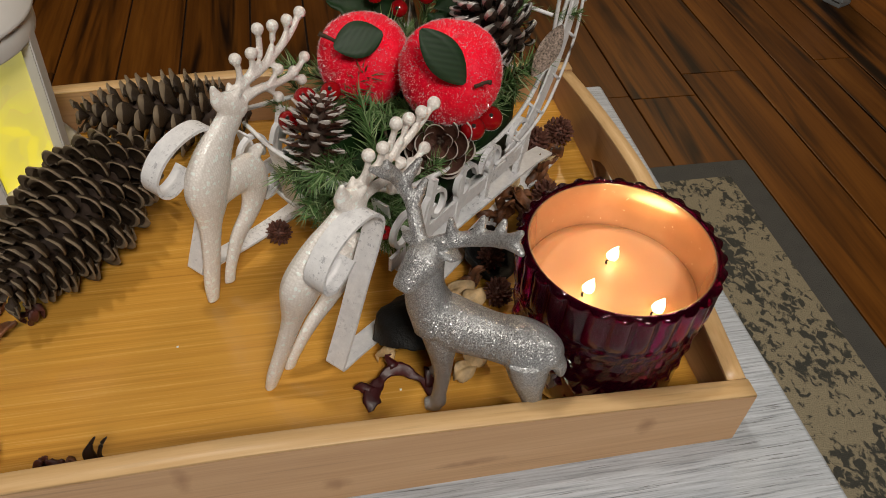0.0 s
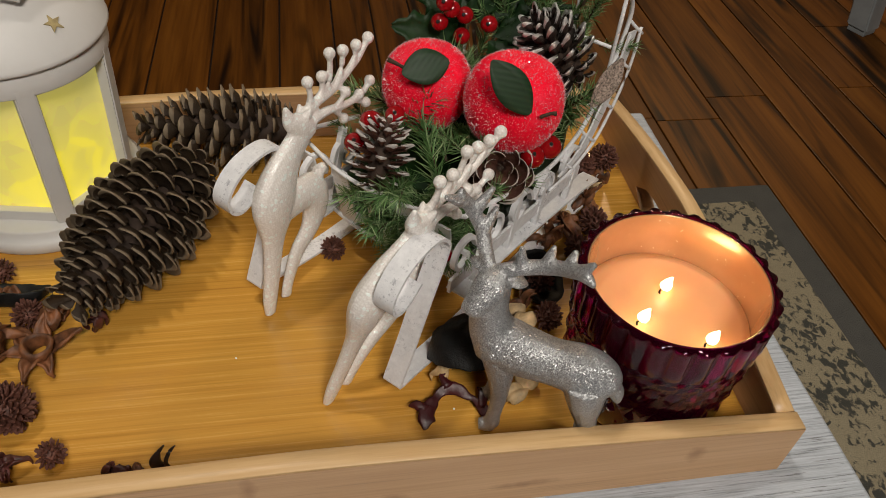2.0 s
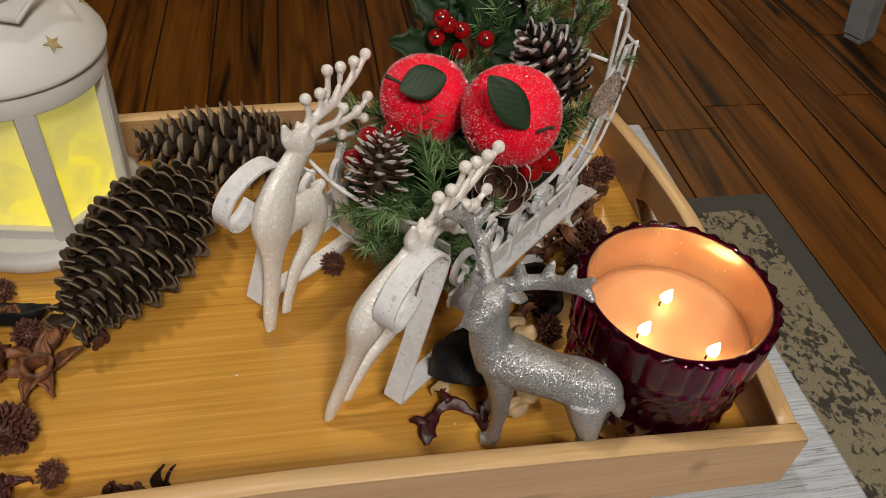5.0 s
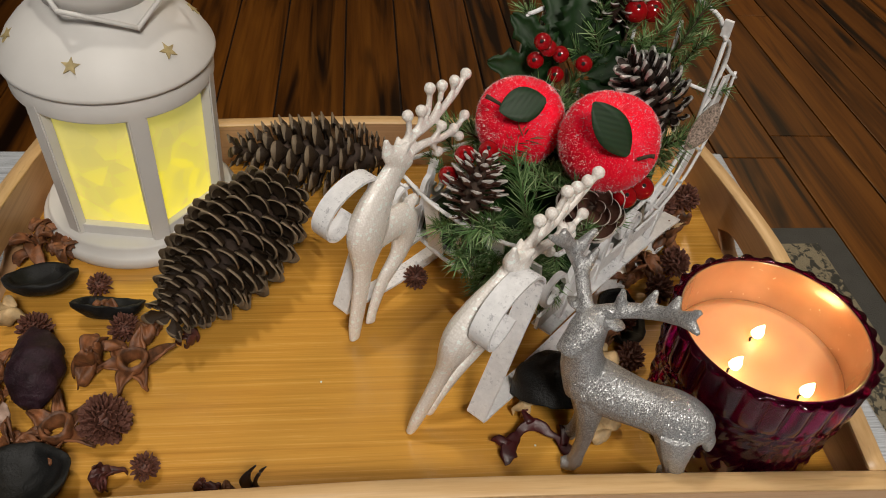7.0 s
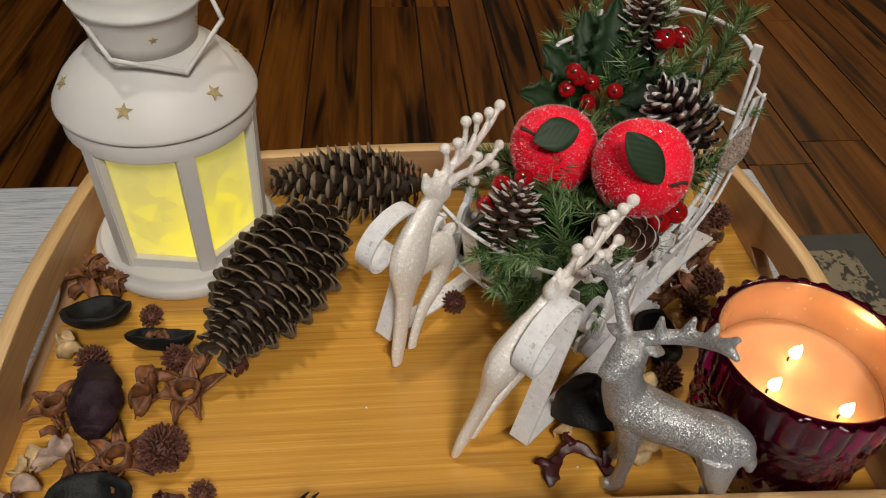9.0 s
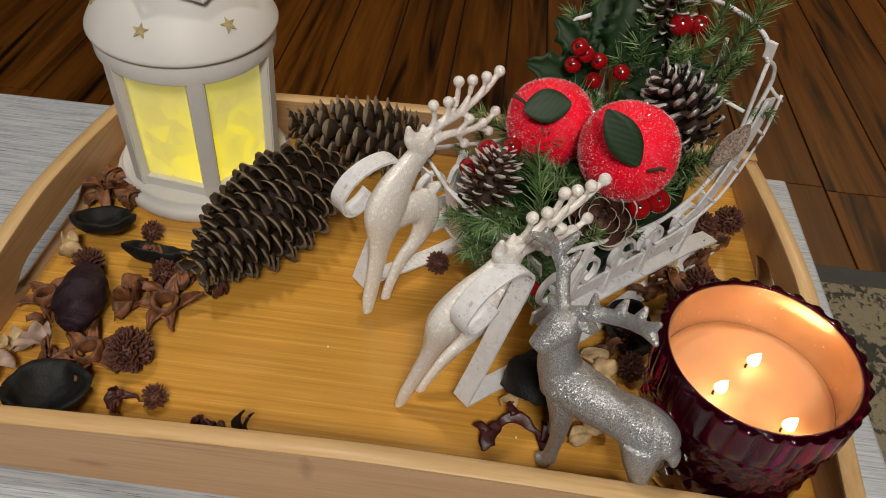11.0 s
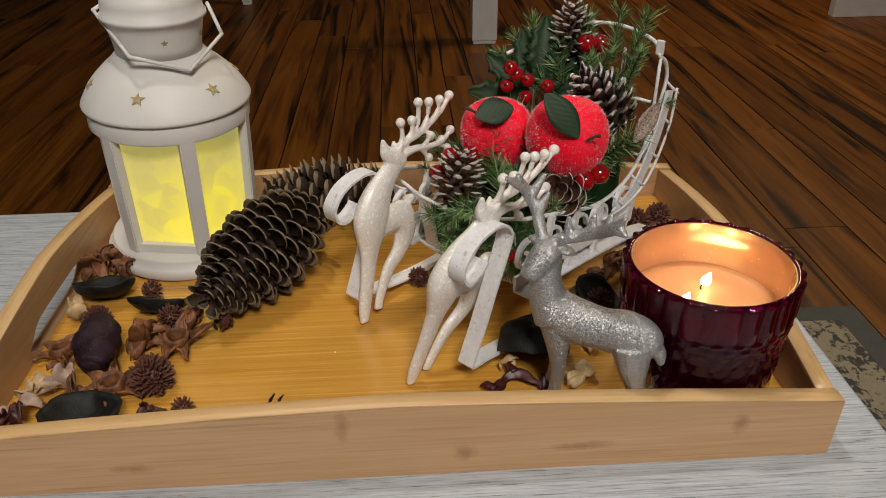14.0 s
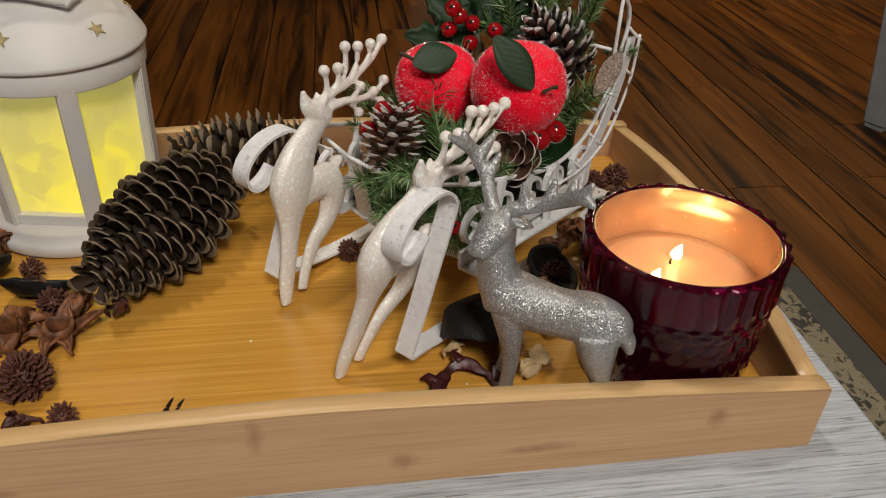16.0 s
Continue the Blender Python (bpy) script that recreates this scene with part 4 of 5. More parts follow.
def greenery():
    rng = random.Random(11)
    n = 0
    for i in range(24):                       # over the front gate
        v = -0.016 + 0.052 * (i + 0.5) / 24
        sprig(0.078 + rng.uniform(-0.008, 0.008), v, 0.064 + rng.uniform(-0.010, 0.006), (-0.9, 0.25 + 9 * v * 0.6 + rng.uniform(-0.3, 0.3), rng.uniform(-0.15, 0.45)), rng.uniform(0.55, 0.85), n)
        n += 1
    for i in range(14):                       # low at the gate's corner by the candle
        v = 0.002 + 0.042 * (i + 0.5) / 14
        sprig(0.074 + rng.uniform(-0.006, 0.006), v, 0.052 + rng.uniform(-0.008, 0.008), (-0.9, rng.uniform(-0.2, 0.6), rng.uniform(-0.6, 0.1)), rng.uniform(0.5, 0.75), n)
        n += 1
    for i in range(16):                       # over both sides
        u = 0.075 + 0.115 * (i % 8 + 0.5) / 8
        s = 1 if i < 8 else -1
        sprig(u, s * 0.034, 0.062 + 0.22 * max(0, u - 0.12), (rng.uniform(-0.5, 0.3), s * 0.55, rng.uniform(0.35, 0.8)), rng.uniform(0.5, 0.7), n)
        n += 1
    for i in range(28):                       # filling the middle
        sprig(rng.uniform(0.075, 0.165), rng.uniform(-0.036, 0.036), 0.066 + rng.uniform(0, 0.01), (rng.uniform(-0.7, 0.5), rng.uniform(-0.7, 0.7), rng.uniform(0.3, 0.9)), rng.uniform(0.7, 0.95), n)
        n += 1
    for i in range(16):                       # the high back
        v = rng.uniform(-0.042, 0.034)
        sprig(rng.uniform(0.170, 0.190), v, rng.uniform(0.095, 0.135), (rng.uniform(-0.4, 0.5), v * 12 + rng.uniform(-0.3, 0.3), rng.uniform(0.4, 1.0)), rng.uniform(0.6, 0.85), n)
        n += 1
    for u, v, z, d, s in ((0.194, 0.030, 0.135, (0.15, 0.25, 0.95), 0.85), (0.190, 0.022, 0.140, (0.1, 0.0, 1.0), 0.75), (0.200, 0.043, 0.112, (0.4, 0.7, 0.1), 0.45), (0.185, 0.038, 0.13, (-0.2, 0.3, 0.7), 0.6)):
        sprig(u, v, z, d, s, n)
        n += 1


greenery()


def leaf_sheet(length, width, spikes=0, cup=0.15, bend=0.2, thick=0.0006, rib=0.06):
    """A leaf along x with a midrib fold; spikes gives a holly outline."""
    bm = bmesh.new()
    n, layers = 18, []
    for dz in (0, -thick):
        rows = []
        for i in range(n + 1):
            q = i / n
            w = width / 2 * (math.sin(math.pi * min(1, q * 0.97 + 0.015)) ** 0.75)
            if spikes:
                f = (q * spikes) % 1.0
                w *= 0.62 + 0.5 * f ** 2
            z = -bend * length * q * q
            rows.append([bm.verts.new((length * q + (0.03 * length * abs(s) if spikes else 0), s * w, z + cup * abs(s) ** 1.5 * w - rib * width * (1 - abs(s)) * 0.5 + dz)) for s in (-1, -0.5, 0, 0.5, 1)])
        layers.append(rows)
    for k2, rows in enumerate(layers):
        for a, b in zip(rows, rows[1:]):
            for j in range(4):
                f = (a[j], a[j + 1], b[j + 1], b[j])
                bm.faces.new(f if k2 else f[::-1])
    for a, b in ((i, i + 1) for i in range(n)):
        for j in (0, 4):
            bm.faces.new((layers[0][a][j], layers[0][b][j], layers[1][b][j], layers[1][a][j]))
    return bm


def apple(u, v, z, r, leaf_at, leaf_turn, stem, label, seed, leaf_len, leaf_wide):
    t = thing("decorative_apple", label, "decorative apple", Matrix.Translation(sl(u, v, z)), "sugared apples")
    prof = [(0.0, -0.86), (0.18, -0.92), (0.45, -0.88), (0.74, -0.66), (0.94, -0.30), (1.0, 0.06), (0.95, 0.42), (0.78, 0.72), (0.52, 0.90), (0.28, 0.93), (0.12, 0.86), (0.0, 0.80)]
    sm = spline([(a, b, 0) for a, b in prof], 4)
    bm = lathe(bmesh.new(), [(max(0, q[0]) * r, q[1] * r) for q in sm], 56)
    crumple(bm, 0.0007, 0.006, seed)
    part("fruit", bm, M_APPLE, t, "red foam fruit")
    rng = np.random.RandomState(seed)
    verts, faces = [], []
    ring = np.array([(max(0.0, q[0]), q[1]) for q in sm])
    area = np.hypot(*np.diff(ring, axis=0).T) * (ring[1:, 0] + ring[:-1, 0])
    which = rng.choice(len(area), 7500, p=area / area.sum())
    for i in which:
        f, a = rng.uniform(), rng.uniform(0, 6.2832)
        rr, cz = ring[i] * (1 - f) + ring[i + 1] * f
        p = np.array([rr * math.cos(a), rr * math.sin(a), cz]) * r * 1.010
        # the crust is thick in patches and thin between them
        patch = noise.noise(Vector(p) * 130) + rng.normal() * 0.30 > 0.40
        n = np.array([rr * math.cos(a), rr * math.sin(a), cz * 1.1]) + rng.normal(size=3) * (0.6 if patch else 0.35)
        n /= np.linalg.norm(n)
        side = np.cross(n, rng.normal(size=3))
        side /= np.linalg.norm(side)
        other = np.cross(n, side)
        s, tall = (rng.uniform(0.00014, 0.00030), rng.uniform(0.0003, 0.0009)) if patch else (rng.uniform(0.00009, 0.00017), rng.uniform(0.0004, 0.0010))
        o = len(verts)
        for q in (side, other * 0.87 - side * 0.5, -other * 0.87 - side * 0.5):
            verts.append(tuple(p - n * 0.0005 + q * s))
        verts.append(tuple(p + n * tall))
        faces += [(o, o + 1, o + 2), (o, o + 3, o + 1), (o, o + 2, o + 3), (o + 1, o + 3, o + 2)]
    me = bpy.data.meshes.new("sugar")
    me.from_pydata(verts, [], faces)
    me.materials.append(M_SUGAR)
    ob = new("sugar", me)
    ob.parent = t
    tagged(ob, "clear glittering sugar crystals", kind="stuff")
    m = Matrix.Translation(leaf_at) @ leaf_turn
    part("leaf", leaf_sheet(leaf_len, leaf_len * leaf_wide, 0, 0.12, 0.16), M_APPLELEAF, t, "dark green cloth leaf", at=m)
    part("stem", tube(bmesh.new(), [(*stem[0], 0.0010), (*((Vector(stem[0]) + Vector(stem[1])) / 2 + Vector((0.001, 0, 0.001))), 0.0009), (*stem[1], 0.0013)], 7, 4), M_TWIG, t, "thin brown stem")


def frame_from(x, z):
    """Axes with local x along x and local z near z."""
    x = Vector(x).normalized()
    z = Vector(z)
    z = (z - x * z.dot(x)).normalized()
    return Matrix((x, z.cross(x), z)).transposed().to_4x4()


TO_CAM = Vector((-0.12, -0.80, 0.58))
apple(0.112, -0.016, 0.101, 0.0245, TO_CAM * 0.0285 + Vector((-0.0135, 0.001, 0.0055)), frame_from((0.95, 0.10, 0.22), (-0.1, -0.75, 0.65)), ((-0.0100, -0.0185, 0.0165), (-0.0235, -0.0150, 0.0262)), "red sugar-frosted decorative apple with a green leaf and stem", 21, 0.0255, 0.72)
apple(0.115, 0.0370, 0.112, 0.0257, TO_CAM * 0.0300 + Vector((-0.0155, 0.006, 0.0185)), frame_from((0.62, -0.38, -0.68), (-0.1, -0.75, 0.65)), ((0.0060, -0.0265, 0.0095), (0.0130, -0.0290, 0.0130)), "large red sugar-frosted decorative apple with a green leaf", 22, 0.0325, 0.53)


def berry(p, r, toward=(0, 0, -1), label="glossy red berry among the greenery"):
    t = thing("berry", label, "berry", Matrix.Translation(p), "red berries")
    bm = bmesh.new()
    ball(bm, (0, 0, 0), r, (1, 1, 0.96), 18, 12)
    part("fruit", bm, M_BERRY, t)
    d = Vector(toward).normalized()
    part("stem", tube(bmesh.new(), [(*(d * r * 0.9), 0.0006), (*(d * (r + 0.006)), 0.0005), (*(d * (r + 0.013) + Vector((0, 0, -0.002))), 0.0005)], 5, 2), M_TWIG, t)
    tip = -d
    part("calyx", tube(bmesh.new(), [(*(tip * r * 0.96), 0.0012), (*(tip * (r + 0.0004)), 0.0009), (*(tip * (r + 0.0008)), 0.0003)], 6, 2), M_WICK, t, "tiny black berry tip")


for p, r in (((0.097, 0.214, 0.127), 0.0050), ((0.1115, 0.2165, 0.1295), 0.0050), ((0.1245, 0.2115, 0.1265), 0.0050), ((0.110, 0.2135, 0.1185), 0.0050), ((0.0985, 0.2100, 0.1405), 0.0050), ((0.103, 0.2130, 0.1350), 0.0050)):
    berry(p, r, (0.3, 0.7, -0.4))
for p, r in (((0.153, 0.227, 0.151), 0.0068), ((0.1645, 0.2315, 0.149), 0.0068), ((0.137, 0.1385, 0.090), 0.0066), ((0.147, 0.1435, 0.092), 0.0068), ((0.0545, 0.163, 0.0985), 0.0060), ((0.0455, 0.156, 0.0905), 0.0055), ((0.068, 0.170, 0.0970), 0.0055), ((0.086, 0.098, 0.062), 0.0040)):
    berry(p, r, (0.1, 0.6, -0.7))

cone("frosted_pine_cone", "small brown pine cone with snow-white painted tips", along(sl(0.050, -0.002, 0.074), sl(0.066, -0.006, 0.108)), 0.038, 0.0185, 60, SNOW_SCALE, (104, 50), group="frosted cones", core=0.3, seed=7)
cone("frosted_pine_cone", "small bronze pine cone opened like a rosette", along((0.126, 0.152, 0.074), (0.114, 0.122, 0.094)), 0.022, 0.0205, 32, BRONZE_SCALE, (95, 40), group="frosted cones", core=0.3, seed=8)
cone("silver_tipped_cone", "dark pine cone with silver glittered scale tips", along(sl(0.165, 0.050, 0.108), sl(0.146, 0.022, 0.142)), 0.045, 0.0220, 70, SILVER_SCALE, (105, 38), group="frosted cones", core=0.34, seed=9)
cone("frosted_pine_cone", "brown pine cone with white tips at the sleigh's back", along(sl(0.188, -0.008, 0.135), sl(0.186, -0.010, 0.175)), 0.040, 0.0180, 64, SNOW_SCALE, (104, 45), group="frosted cones", core=0.3, seed=10)

# one broad silver-glittered scale leaning by the wire
bm = leaf_sheet(0.030, 0.011, 0, 0.5, 0.1, 0.0016)
k2 = part("glitter_scale", bm, M_BRONZE, None, at=Matrix.Translation((0.172, 0.158, 0.106)) @ frame_from((0.55, 0.35, 0.75), (-0.1, -0.8, 0.5)))
tagged(k2, "single cone scale with bronze and silver glitter", "cone scale")


def holly():
    t = thing("holly_pick", "dark green glossy plastic holly leaves in the sleigh", "holly", Matrix.Translation((0.119, 0.224, 0.112)))
    part("stem", tube(bmesh.new(), [(0.008, 0.0, -0.040, 0.0013), (0.004, 0.002, -0.015, 0.0013), (0.0, 0.0, 0.004, 0.001)], 6, 3), M_TWIG, t)
    for x, y, z, s, up, turn in (((-0.75, -0.20, 0.30), (-0.004, 0.000, -0.002), 0.044, 0.92, (-0.2, -0.8, 0.6), 0),
                                 ((-0.55, 0.1, 0.55), (-0.004, 0.002, 0.004), 0.040, 0.92, (-0.1, -0.9, 0.5), 0),
                                 ((0.10, 0.25, 0.95), (0.004, 0.004, 0.006), 0.050, 1.0, (-0.1, -1, 0.3), 0),
                                 ((0.50, 0.25, 0.80), (0.010, 0.004, 0.004), 0.048, 1.0, (-0.1, -1, 0.4), 0),
                                 ((0.80, -0.15, 0.35), (0.012, 0.000, 0.000), 0.050, 1.0, (0.0, -0.8, 0.6), 0),
                                 ((0.75, -0.35, -0.10), (0.012, -0.002, -0.002), 0.046, 1.0, (0.1, -0.7, 0.7), 0),
                                 ((0.35, -0.60, -0.15), (0.008, -0.004, 0.000), 0.042, 1.0, (0.1, -0.6, 0.8), 0),
                                 ((-0.15, 0.45, 0.85), (0.000, 0.006, 0.006), 0.044, 1.0, (-0.2, -0.9, 0.4), 0),
                                 ((0.30, 0.05, 0.60), (0.012, 0.008, 0.010), 0.042, 1.0, (0.1, -1, 0.5), 0)):
        part("leaf", leaf_sheet(z, z * 0.62, 5, 0.25, 0.18), M_LEAF, t, at=Matrix.Translation(y) @ frame_from(x, up))


holly()


# ---- reindeer ----
def pearl_deer_mesh():
    """A leaping reindeer ornament: x backwards, z up, hind hoof at the origin."""
    bm = bmesh.new()
    tube(bm, [(0.0045, 0, -0.0022, 0.0036), (0.0065, 0, 0.009, 0.0050), (0.0105, 0, 0.024, 0.0056), (0.0150, 0, 0.043, 0.0070), (0.0178, 0, 0.056, 0.0112), (0.0200, 0, 0.068, 0.0134), (0.0270, 0, 0.080, 0.0112), (0.0360, 0, 0.0890, 0.0082), (0.0440, 0, 0.0955, 0.0074)], 14, 5, 0.60, (0, 1, 0))
    tube(bm, [(0.0500, 0, 0.0960, 0.0070), (0.0440, 0, 0.1005, 0.0070), (0.0385, 0, 0.1050, 0.0050), (0.0368, 0, 0.1095, 0.0030), (0.0360, 0, 0.1140, 0.0014)], 10, 4, 0.80, (0, 1, 0))
    tube(bm, [(0.026, 0, 0.060, 0.0095), (0.038, 0, 0.0605, 0.0100), (0.0455, 0, 0.0590, 0.0108), (0.0478, 0, 0.0480, 0.0092), (0.0415, 0, 0.0360, 0.0064), (0.0295, 0, 0.0255, 0.0050), (0.0205, 0, 0.0100, 0.0038), (0.0175, 0, 0.0015, 0.0036)], 12, 5, 0.60, (0, 1, 0))
    tube(bm, [(0.052, 0, 0.067, 0.0040), (0.057, 0, 0.068, 0.0030), (0.059, 0, 0.063, 0.0014)], 8, 3)
    for s in (-1, 1):
        tube(bm, [(0.047, s * 0.002, 0.1045, 0.0026), (0.0485, s * 0.0032, 0.1070, 0.0020), (0.0490, s * 0.0040, 0.1090, 0.0008)], 7, 3)
    # upper antler with its row of beads
    tube(bm, [(0.0475, 0.0008, 0.1030, 0.0030), (0.0575, 0.0010, 0.1070, 0.0029), (0.0680, 0.0010, 0.1085, 0.0026), (0.0800, 0.0012, 0.1125, 0.0023), (0.0910, 0.0013, 0.1175, 0.0020), (0.1000, 0.0014, 0.1250, 0.0018)], 9, 5)
    ball(bm, (0.1006, 0.0014, 0.1258), 0.0034)
    for x, z, tx, tz in ((0.0520, 0.1055, 0.0537, 0.1195), (0.0590, 0.1075, 0.0640, 0.1182), (0.0650, 0.1080, 0.0708, 0.1282), (0.0725, 0.1100, 0.0806, 0.1260), (0.0815, 0.1130, 0.0908, 0.1250)):
        tube(bm, [(x, 0.001, z, 0.0022), ((x + tx) / 2 + 0.0015, 0.001, (z + tz) / 2 - 0.001, 0.0018), (tx, 0.0012, tz, 0.0016)], 7, 4)
        ball(bm, (tx, 0.0012, tz + 0.0004), 0.0033)
    # lower antler
    tube(bm, [(0.0500, -0.0015, 0.1000, 0.0028), (0.0620, -0.0020, 0.1010, 0.0026), (0.0760, -0.0022, 0.0985, 0.0022), (0.0880, -0.0022, 0.0990, 0.0019), (0.0955, -0.0022, 0.1035, 0.0016)], 8, 4)
    ball(bm, (0.0960, -0.0022, 0.1040), 0.0032)
    for x, z, tx, tz in ((0.0690, 0.1000, 0.0762, 0.1058), (0.0790, 0.0985, 0.0864, 0.1000), (0.0820, 0.0985, 0.0912, 0.0930), (0.0660, 0.1005, 0.0732, 0.0915)):
        tube(bm, [(x, -0.002, z, 0.0020), ((x + tx) / 2, -0.0024, (z + tz) / 2, 0.0016), (tx, -0.0026, tz, 0.0015)], 7, 3)
        ball(bm, (tx, -0.0026, tz), 0.0031)
    return bm


def pearl_deer(at, label):
    ob = part("reindeer_ornament", pearl_deer_mesh(), M_PEARL, None, at=at)
    mod = ob.modifiers.new("blend", "REMESH")
    mod.mode, mod.voxel_size, mod.use_smooth_shade = "VOXEL", 0.00085, True
    sm = ob.modifiers.new("soften", "SMOOTH")
    sm.factor, sm.iterations = 0.5, 3
    return tagged(ob, label, "reindeer ornament", "pearl reindeer")


pearl_deer(pose(-0.0085, 0.1175, 0.0035, -4.5, 1.0, 45), "pearly white glittered leaping reindeer ornament")
pearl_deer(pose(0.0208, 0.0549, 0.0045, 8.7, 5.1, 44.6), "pearly white glittered leaping reindeer ornament, leaning sideways")


def silver_deer():
    """A standing reindeer: s runs from chest to rump, off away from the tray's front board."""
    bm = bmesh.new()

    def limb(pts, seg=12, n=5, flat=1.0, side=None):
        tube(bm, [(0.094 + 0.8716 * q + 0.4903 * o, 0.050 - 0.4903 * q + 0.8716 * o, z, r) for q, o, z, r in pts], seg, n, flat, side)

    across = (0.4903, 0.8716, 0)
    # trunk, neck and head
    limb([(0.0060, 0, 0.0600, 0.0112), (0.0130, 0, 0.0575, 0.0137), (0.0240, 0, 0.0560, 0.0130), (0.0370, 0, 0.0556, 0.0119), (0.0490, 0, 0.0562, 0.0130), (0.0580, 0, 0.0535, 0.0121), (0.0625, 0, 0.0490, 0.0074)], 18, 5, 0.86, across)
    limb([(0.0110, 0, 0.0570, 0.0130), (0.0055, 0, 0.0670, 0.0105), (0.0035, -0.0005, 0.0780, 0.0087), (0.0040, 0, 0.0870, 0.0076), (0.0050, 0, 0.0935, 0.0067)], 16)
    limb([(0.0055, 0.0010, 0.0960, 0.0070), (0.0030, -0.0035, 0.0945, 0.0078), (0.0002, -0.0080, 0.0895, 0.0064), (-0.0020, -0.0112, 0.0855, 0.0052), (-0.0027, -0.0128, 0.0838, 0.0040)], 14, 5, 0.9)
    for pts in ([(0.0075, 0.0005, 0.0975, 0.0020), (0.0130, 0.0030, 0.0962, 0.0050), (0.0180, 0.0049, 0.0938, 0.0008)], [(0.0020, 0.0020, 0.0980, 0.0020), (-0.0040, 0.0050, 0.0982, 0.0048), (-0.0105, 0.0080, 0.0962, 0.0008)]):
        limb(pts, 9, 5, 0.45, (0, 0, 1))
    # legs, near and far
    limb([(0.0130, -0.0030, 0.0510, 0.0093), (0.0150, -0.0058, 0.0390, 0.0060), (0.0164, -0.0074, 0.0265, 0.0041), (0.0158, -0.0085, 0.0130, 0.0036), (0.0150, -0.0088, 0.0050, 0.0043), (0.0095, -0.0105, 0.0032, 0.0030)])
    limb([(0.0110, 0.0040, 0.0490, 0.0084), (0.0120, 0.0060, 0.0310, 0.0049), (0.0108, 0.0072, 0.0150, 0.0036), (0.0090, 0.0075, 0.0050, 0.0042), (0.0045, 0.0078, 0.0032, 0.0029)])
    limb([(0.0530, -0.0030, 0.0530, 0.0112), (0.0552, -0.0046, 0.0420, 0.0088), (0.0582, -0.0060, 0.0300, 0.0054), (0.0612, -0.0066, 0.0215, 0.0040), (0.0640, -0.0070, 0.0140, 0.0034), (0.0632, -0.0078, 0.0050, 0.0042), (0.0580, -0.0085, 0.0032, 0.0028)])
    limb([(0.0515, 0.0030, 0.0500, 0.0100), (0.0530, 0.0048, 0.0380, 0.0066), (0.0560, 0.0062, 0.0250, 0.0042), (0.0600, 0.0072, 0.0110, 0.0030), (0.0590, 0.0075, 0.0044, 0.0038), (0.0545, 0.0078, 0.0030, 0.0025)])
    limb([(0.0625, 0, 0.0545, 0.0046), (0.0668, 0, 0.0495, 0.0040), (0.0690, -0.0005, 0.0430, 0.0016)], 10)
    # antlers: one sweeps to the candle, one to the sleigh
    def horn(*pts):
        tube(bm, [(x, y, z, r * 1.2) for x, y, z, r in pts], 10, 5)

    horn((0.0985, 0.0505, 0.0985, 0.0027), (0.1040, 0.0470, 0.1030, 0.0029), (0.1130, 0.0440, 0.1062, 0.0029), (0.1205, 0.0375, 0.1115, 0.0028), (0.1248, 0.0285, 0.1185, 0.0026), (0.1283, 0.0248, 0.1262, 0.0010))
    horn((0.1240, 0.0300, 0.1172, 0.0026), (0.1265, 0.0250, 0.1185, 0.0022), (0.1284, 0.0204, 0.1178, 0.0009))
    for a, b in (((0.1070, 0.0462, 0.1040), (0.1063, 0.0475, 0.1154)), ((0.1160, 0.0425, 0.1075), (0.1188, 0.0438, 0.1185)), ((0.1222, 0.0345, 0.1135), (0.1250, 0.0365, 0.1225))):
        horn((*a, 0.0026), (*((Vector(a) + Vector(b)) / 2), 0.0020), (*b, 0.0009))
    horn((0.0955, 0.0525, 0.0985, 0.0027), (0.0942, 0.0585, 0.1045, 0.0028), (0.0935, 0.0655, 0.1100, 0.0028), (0.0893, 0.0690, 0.1175, 0.0027), (0.0853, 0.0690, 0.1240, 0.0023), (0.0830, 0.0683, 0.1301, 0.0010))
    for a, b in (((0.0870, 0.0690, 0.1215), (0.0760, 0.0640, 0.1300)), ((0.0937, 0.0640, 0.1090), (0.1000, 0.0685, 0.1194)), ((0.0900, 0.0685, 0.1165), (0.0978, 0.0705, 0.1285))):
        horn((*a, 0.0026), (*((Vector(a) + Vector(b)) / 2), 0.0021), (*b, 0.0010))
    ob = part("reindeer_figurine", bm, M_GLITTER)
    mod = ob.modifiers.new("blend", "REMESH")
    mod.mode, mod.voxel_size, mod.use_smooth_shade = "VOXEL", 0.0008, True
    sm = ob.modifiers.new("soften", "SMOOTH")
    sm.factor, sm.iterations = 0.5, 3
    tagged(ob, "silver glitter reindeer figurine with wide antlers standing by the candle", "reindeer figurine")


silver_deer()


